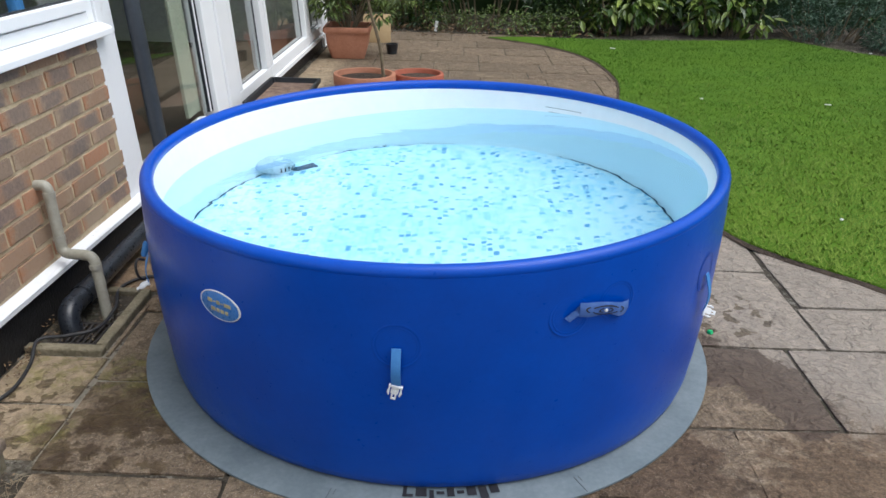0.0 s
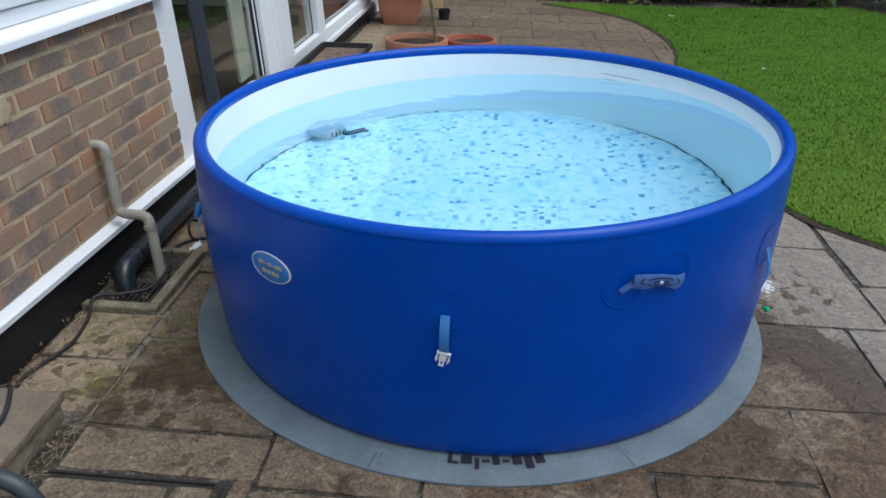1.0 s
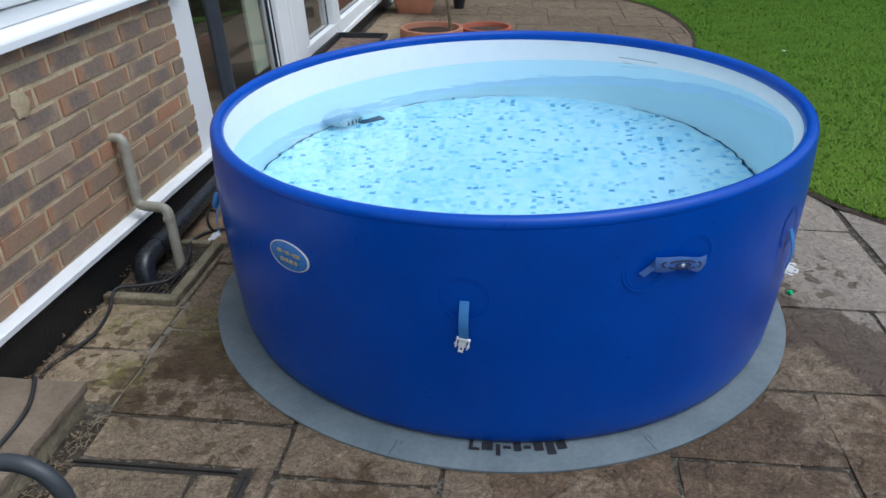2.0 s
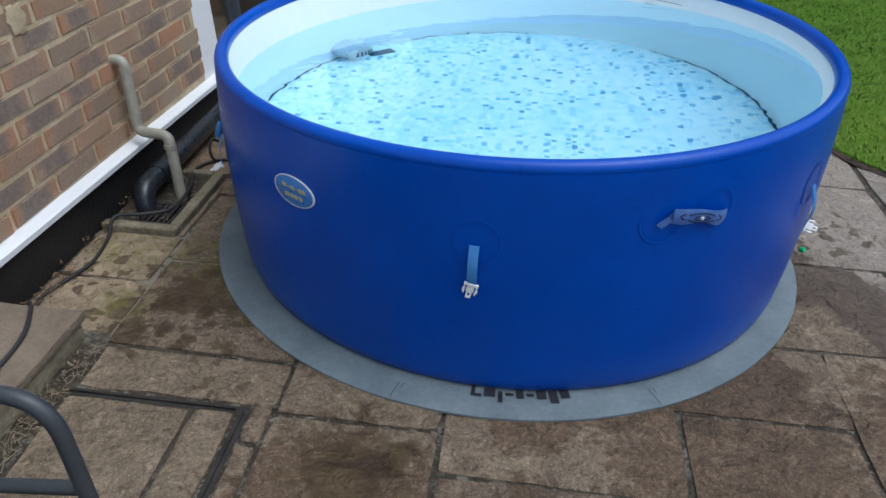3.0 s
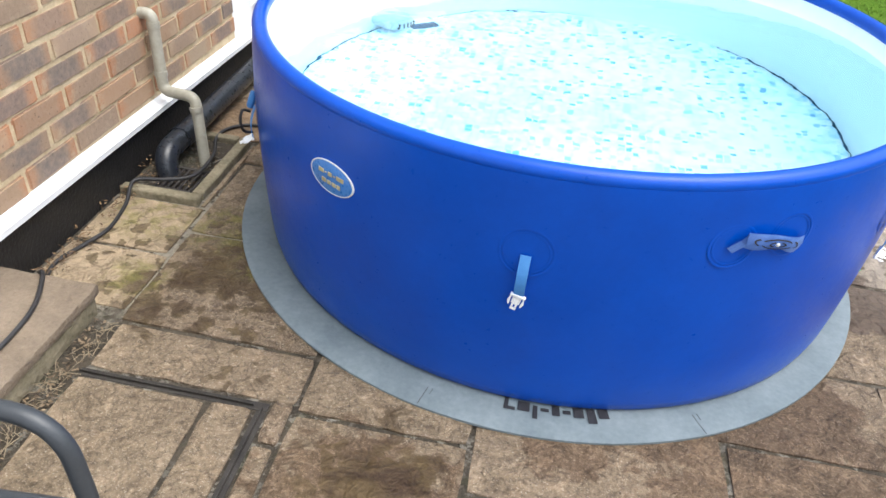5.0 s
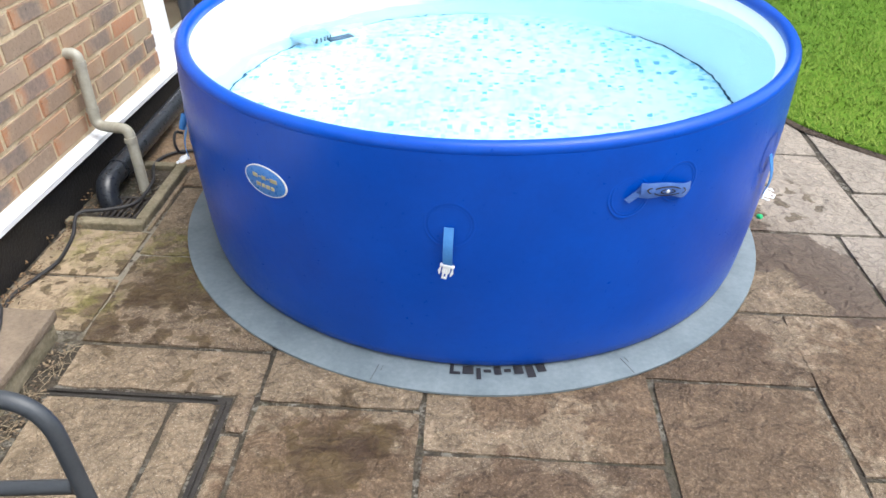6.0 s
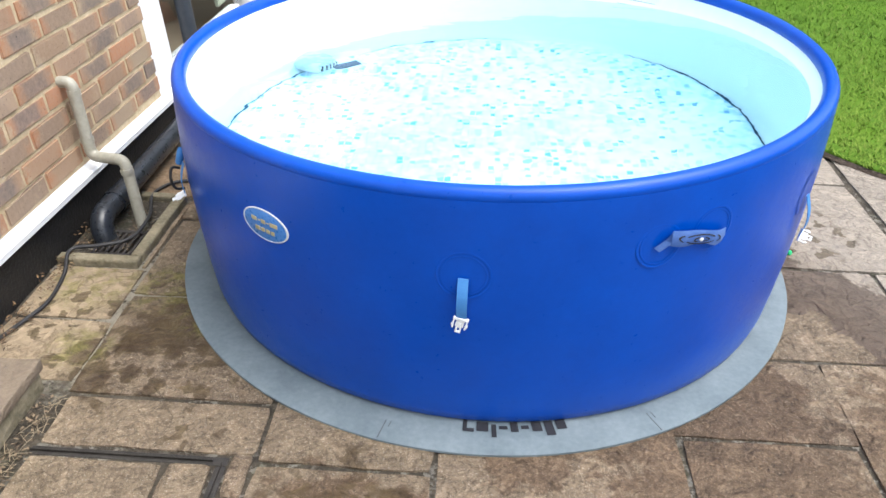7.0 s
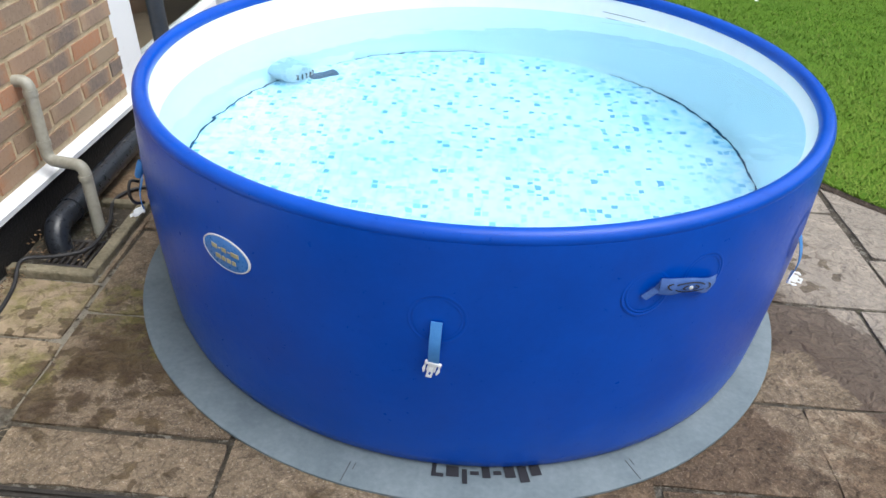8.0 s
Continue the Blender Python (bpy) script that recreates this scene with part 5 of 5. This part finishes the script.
def build_garden():
    build_planter()
    round_pot(-0.575, 2.95, 0.22, 0.345, TERRACOTTA, "wide round terracotta pot with dark soil")
    round_pot(-0.205, 3.12, 0.185, 0.325, TERRACOTTA_RED, "smaller reddish round clay pot with soil")
    build_sapling(-0.44, 2.98)
    build_trough()
    b = box(-0.155, 0.155, -0.02, 0.02, 0, 0.31, 0.003)
    tagged(solo("board_panel", b, CARD, G @ pose(-0.85, 6.45, 0.0, -8, 0, 4)), "plain tan board leaning behind the planter", "board")
    b, _ = spin([(0.05, 0), (0.065, 0.1), (0.07, 0.105), (0.062, 0.105), (0.06, 0.09)], 24)
    tagged(solo("small_pot", b, POT_BLACK, G @ pose(-0.62, 5.75, 0)), "small black plastic pot on the paving", "plant pot")
    # border shrubs behind paving and lawn
    bush("laurel_shrub", "dark glossy evergreen shrub at the garden border", 0.35, 8.1, 1.7, 0.8, 1.3, 2600, 0.11, 0.04, LAUREL, 31)
    bush("laurel_shrub", "dark glossy evergreen shrub at the garden border", -1.3, 8.2, 1.6, 0.8, 1.5, 2400, 0.10, 0.036, LAUREL, 32)
    bush("variegated_shrub", "large-leaved yellow-green variegated shrub beside the lawn", 2.15, 7.6, 1.4, 0.6, 1.0, 900, 0.17, 0.075, AUCUBA, 33, "shrub", 1.3)
    bush("variegated_shrub", "large-leaved yellow-green variegated shrub beside the lawn", 3.45, 7.8, 1.5, 0.6, 1.1, 1050, 0.17, 0.075, AUCUBA, 34, "shrub", 1.3)
    bush("laurel_shrub", "dark evergreen shrub behind the variegated leaves", 2.7, 8.5, 3.2, 0.6, 1.5, 4200, 0.12, 0.045, LAUREL, 35)
    bush("blue_green_shrub", "dense blue-green low shrub beside the lawn", 4.75, 7.7, 1.3, 0.9, 0.6, 5200, 0.05, 0.016, BLUEGREEN, 36)
    bush("border_plant", "mixed green border plant at the lawn edge", 5.6, 6.85, 1.3, 0.8, 0.45, 3200, 0.08, 0.02, BLUEGREEN, 37, "plant")
    bush("yellow_shrub", "bright yellow-green leafy shrub at the patio end", -0.55, 7.75, 0.7, 0.4, 0.75, 1800, 0.06, 0.022, AUCUBA, 38)
    bush("border_plant", "low mixed green plant in the border", 1.1, 7.45, 0.9, 0.3, 0.18, 900, 0.06, 0.022, OLIVE, 39, "plant")
    bush("border_plant", "low mixed green plant in the border", 0.1, 7.6, 0.9, 0.3, 0.15, 700, 0.05, 0.02, OLIVE, 40, "plant")
    bush("bluebell_clump", "clump of small blue flowers in the border", 6.1, 7.6, 0.5, 0.4, 0.4, 500, 0.035, 0.015, BLUEBELL, 41, "flowers")
    # high hedge closing the garden; back row's unseen height added to shade the far lawn
    for k, (x, y, w, d) in enumerate(((-3.2, 9.6, 5, 1.0), (1.6, 9.7, 5, 1.0), (6.4, 9.4, 5, 1.0), (10.2, 6.0, 1.0, 7), (10.2, -2.0, 1.0, 8))):
        tall = 5.4 if k < 3 else 1.9
        root = thing("hedge", pose(x, y, ground_z(x)))
        tagged(root, "tall dark green clipped garden hedge, unseen parts added", "hedge", "garden hedges")
        core = box(-w / 2, w / 2, -d / 2 + 0.15, d / 2 - 0.15, -0.1, tall, 0.1)
        bmesh.ops.subdivide_edges(core, edges=core.edges[:], cuts=6, use_grid_fill=True)
        for v in core.verts:
            v.co += 0.14 * Vector((noise.noise(v.co * 3), noise.noise(v.co * 3 + Vector((7, 0, 0))), 0.3 * noise.noise(v.co * 2)))
        part("stem", core, LAUREL, root)
        rng = random.Random(50 + k)
        cs = [(rng.uniform(-w / 2, w / 2), rng.uniform(-d / 2, d / 2), rng.uniform(0.1, tall + 0.1)) for _ in range(180)]
        leaf_cloud("crown", cs, [0.42] * 180, 9500, 0.10, 0.045, LAUREL, 60 + k, root)
    # fallen leaves and earth clods of the border, and debris at the foot of the wall and step
    rng = np.random.default_rng(9)
    pts = [(rng.uniform(-1.3, 2.0), rng.uniform(7.05, 7.6), 0.01) for _ in range(120)]
    ob = leaf_cloud("leaf_litter", pts, [0.1] * 120, 900, 0.05, 0.025, DRYLEAF, 71, None, 0.0, 0.2)
    ob.matrix_basis = G
    tagged(ob, "brown dead leaves on the border soil", "leaf litter", kind="stuff")
    pts = [(rng.uniform(-1.36, -1.31), rng.uniform(-0.8, 0.2), 0.005) for _ in range(60)]
    ob = leaf_cloud("wall_debris", pts, [0.03] * 60, 420, 0.016, 0.006, DRYLEAF, 72, None, 0.0, 0.2)
    ob.matrix_basis = G
    tagged(ob, "small dry debris at the foot of the plinth", "debris", kind="stuff")
    bm = bmesh.new()
    rr = random.Random(12)
    for i in range(170):
        y = rr.uniform(-1.75, -0.88)
        x = -1.078 + rr.uniform(-0.025, 0.03) + (0.012 if y > -1.0 else 0)
        a, ln = rr.uniform(0, 3.14), rr.uniform(0.015, 0.06)
        z = rr.uniform(0.0, 0.014)
        dx, dy = math.cos(a) * ln / 2, math.sin(a) * ln / 2
        sweep([(x - dx, y - dy, z), (x + rr.uniform(-0.004, 0.004), y, z + rr.uniform(0.002, 0.012)), (x + dx, y + dy, z + rr.uniform(-0.002, 0.01))], rr.uniform(0.0004, 0.001), 4, True, bm)
    ob = solo("straw", bm, STRAW, G)
    tagged(ob, "dry straw lying in the gap beside the step", "straw", kind="stuff")
    pts = [(rng.uniform(-1.095, -1.055), rng.uniform(-1.75, -0.87), 0.0) for _ in range(90)] + [(rng.uniform(-1.34, -1.17), rng.uniform(-0.2, 0.17), 0.0) for _ in range(40)]
    ob = leaf_cloud("dry_debris", pts, [0.02] * 130, 800, 0.014, 0.006, CRUMB, 73, None, 0.0, 0.2)
    ob.matrix_basis = G
    tagged(ob, "brown leaf crumbs in the step gap and the gully", "debris", kind="stuff")
    # bits on lawn and paving
    for x, y, a, ln, w in ((2.10, 3.86, 20, 0.02, 0.014), (3.10, 3.77, 10, 0.05, 0.008), (2.04, 1.165, 50, 0.018, 0.012), (4.74, 6.45, 60, 0.09, 0.02), (1.80, 6.3, 0, 0.05, 0.012)):
        b = box(-ln * 0.6, ln * 0.6, -w * 0.6, w * 0.6, 0.0, 0.008, 0.002)
        tagged(solo("litter", b, LITTER, G @ pose(x, y, 0.030, 0, 6, a)), "small white scrap lying in the grass", "litter", "white scraps")
    b = box(-0.02, 0.02, -0.005, 0.005, 0, 0.13, 0.004)
    tagged(solo("plant_label", b, LITTER, G @ pose(-0.22, 7.5, -0.01, -10, 8, 0)), "white plastic plant label stuck in the soil", "plant label")
    b, _ = spin([(0.009, 0), (0.0095, 0.012), (0.007, 0.016), (0.0005, 0.0165)], 16)
    tagged(solo("bottle_cap", b, GREEN_CAP, G @ pose(1.045, 0.03, 0.004, 70, 0, 30)), "small bright green plastic cap on the paving", "cap")


# ---- pieces last: paving slabs and bricks ----
def build_bricks():
    wall = bpy.data.objects["wall_west"]
    rng = random.Random(3)
    meshes = {}

    def brick_mesh(length, v):
        key = (round(length, 3), v)
        if key not in meshes:
            bm = box(-0.05, 0.0, -length / 2 - 0.001, length / 2 + 0.001, -0.0322, 0.0322, 0.0)
            bmesh.ops.bevel(bm, geom=bm.edges[:], offset=0.0055, segments=2, affect="EDGES")
            for vert in bm.verts:
                vert.co += 0.0034 * Vector((noise.noise(vert.co * 40 + Vector((v, 0, 0))), noise.noise(vert.co * 40 + Vector((0, v, 0))), noise.noise(vert.co * 40 + Vector((0, 0, v)))))
            meshes[key] = mesh_of("brick", bm, BRICK)
        return meshes[key]

    # stretcher bond: every second course starts with a half brick at the post
    pitch, length, joint = 0.0722, 0.225, 0.012
    for row in range(10):
        z = 0.331 + pitch * row
        y = 0.809 + rng.uniform(-0.006, 0.006) - (0.05 if row == 3 else 0.0)
        ends = [0.567, 0.70][row % 2]
        while y > -0.945:
            ln = min(y - ends - joint / 2, y + 0.955)
            if ln < 0.02:
                break
            ob = new("brick", brick_mesh(ln, rng.randrange(4)))
            ob.parent = wall
            ob.location = (WALL_X + rng.uniform(-0.0015, 0.0015), y - ln / 2, z + rng.uniform(-0.0015, 0.0015))
            ob.rotation_euler = (rng.uniform(-0.010, 0.010), 0, rng.uniform(-0.006, 0.006))
            y = ends - joint / 2
            ends -= length + joint + rng.uniform(-0.004, 0.004)
    # an old smear of mortar across one brick
    lump = box(-0.004, 0.005, -0.034, 0.034, -0.042, 0.040, 0.003)
    bmesh.ops.subdivide_edges(lump, edges=lump.edges[:], cuts=4, use_grid_fill=True)
    for vert in lump.verts:
        vert.co += Vector((0.002, 0.016, 0.012)) * noise.noise(vert.co * 45)
    part("mortar_smear", lump, MORTAR, wall, "pale smear of old mortar", True, Matrix.Translation((WALL_X, -0.335, 0.836)))


def slab_mesh(x0, x1, y0, y1, seed):
    """A riven stone with an uneven worn outline, centred on its own origin."""
    n = 8
    cx, cy = (x0 + x1) / 2, (y0 + y1) / 2
    bm = bmesh.new()
    g = {}
    for i in range(n + 1):
        for j in range(n + 1):
            u, v = i / n, j / n
            x, y = x0 + (x1 - x0) * u - cx, y0 + (y1 - y0) * v - cy
            edge = i in (0, n) or j in (0, n)
            w = noise.noise_vector((x * 7 + seed, y * 7, seed)) + 0.8 * noise.noise_vector((x * 23, y * 23 + seed, seed))
            z = 0.003 * noise.noise((x * 9, y * 9, seed * 3.1)) + (-0.004 if edge else 0.0)
            k = 0.0042
            corner = i in (0, n) and j in (0, n)
            sx = (-0.003 if i == n else 0.003 if i == 0 else 0) if corner else 0
            sy = (-0.003 if j == n else 0.003 if j == 0 else 0) if corner else 0
            g[i, j] = bm.verts.new((x + k * w.x + sx, y + k * w.y + sy, z))
    for i in range(n):
        for j in range(n):
            bm.faces.new((g[i, j], g[i + 1, j], g[i + 1, j + 1], g[i, j + 1]))
    rim = [g[i, 0] for i in range(n)] + [g[n, j] for j in range(n)] + [g[i, n] for i in range(n, 0, -1)] + [g[0, j] for j in range(n, 0, -1)]
    low = [bm.verts.new((v.co.x, v.co.y, -0.04)) for v in rim]
    for i in range(len(rim)):
        j = (i + 1) % len(rim)
        bm.faces.new((rim[i], low[i], low[j], rim[j]))
    return mesh_of("paving_slab", bm, STONE, True)


def build_paving(cover):
    pave = thing("pavement", G)
    tagged(pave, "weathered riven sandstone patio paving with dark joints", "paving", kind="structure")
    gap, seed = [0.0072], [1]

    def slab(x0, x1, y0, y1, parent=pave, dz=0.0):
        seed[0] += 1
        ob = new("paving_slab", slab_mesh(x0 + gap[0], x1 - gap[0], y0 + gap[0], y1 - gap[0], seed[0]))
        ob.parent = parent
        ob.location = ((x0 + x1) / 2, (y0 + y1) / 2, dz + 0.0012 * math.sin(seed[0] * 2.3))

    # round the tub's near side
    for q in ((-1.045, -0.512, -1.018, -0.842), (-0.512, -0.09, -1.035, -0.60), (-0.512, -0.09, -1.62, -1.035), (-0.09, 0.503, -1.168, -0.60), (-0.09, 0.49, -1.62, -1.168),
              (0.503, 0.942, -1.48, -0.868), (0.30, 0.955, -0.868, -0.545), (0.942, 1.56, -1.17, -0.545), (0.942, 1.56, -1.62, -1.17), (-0.574, -0.512, -1.145, -1.004), (-0.574, -0.512, -1.62, -1.145)):
        slab(*q)
    # under and beside the inspection cover
    slab(-1.05, -0.715, -1.62, -1.046, cover)
    slab(-0.715, -0.60, -1.62, -1.046, cover)
    # beside the wall and the gully
    for q in ((-1.37, -1.07, -0.536, -0.262), (-1.37, -1.055, -0.80, -0.536), (-1.06, -0.512, -0.842, -0.402), (-1.072, -0.60, -0.402, 0.06), (-1.102, -1.072, -0.262, 0.20),
              (-1.085, -0.60, 0.06, 0.48), (-1.36, -1.08, 0.225, 0.72), (-1.08, -0.60, 0.48, 0.95), (-1.36, -1.08, 0.72, 1.3)):
        slab(*q)
    # right of the tub
    for q in ((0.60, 1.292, -0.545, -0.063), (1.292, 1.86, -0.55, -0.063), (0.60, 1.455, -0.063, 0.585), (1.455, 2.1, -0.063, 0.265), (1.475, 2.0, 0.265, 0.85), (0.75, 1.465, 0.585, 1.2)):
        slab(*q)
    # nearer the camera
    rng = random.Random(17)
    for y0, y1 in ((-2.22, -1.63), (-2.83, -2.23), (-3.5, -2.84)):
        x = -1.08
        while x < 2.4:
            w = rng.choice((0.45, 0.6, 0.6, 0.75))
            slab(x, x + w, y0, y1)
            x += w
    # far patio, in rows of mixed lengths
    gap[0] = 0.005
    y = 1.2
    while y < 7.0:
        h = rng.choice((0.30, 0.45, 0.45, 0.6))
        x = -1.36
        edge = 1.75 if y < 6.0 else 1.5 - (y - 6.0) * 0.9
        while x < edge:
            w = rng.choice((0.45, 0.6, 0.6, 0.75))
            slab(x, x + w, y, y + h)
            x += w
        y += h


build_ground()
build_lawn()
build_edging()
build_house()
build_window()
build_jug()
build_glazing()
build_side_door()
build_downpipe()
build_waste_pipe()
build_soil_pipe()
build_gully()
build_step()
build_mat()
build_tub()
build_cable()
COVER = build_cover()
tube_chair()
build_garden()
build_bricks()
build_paving(COVER)
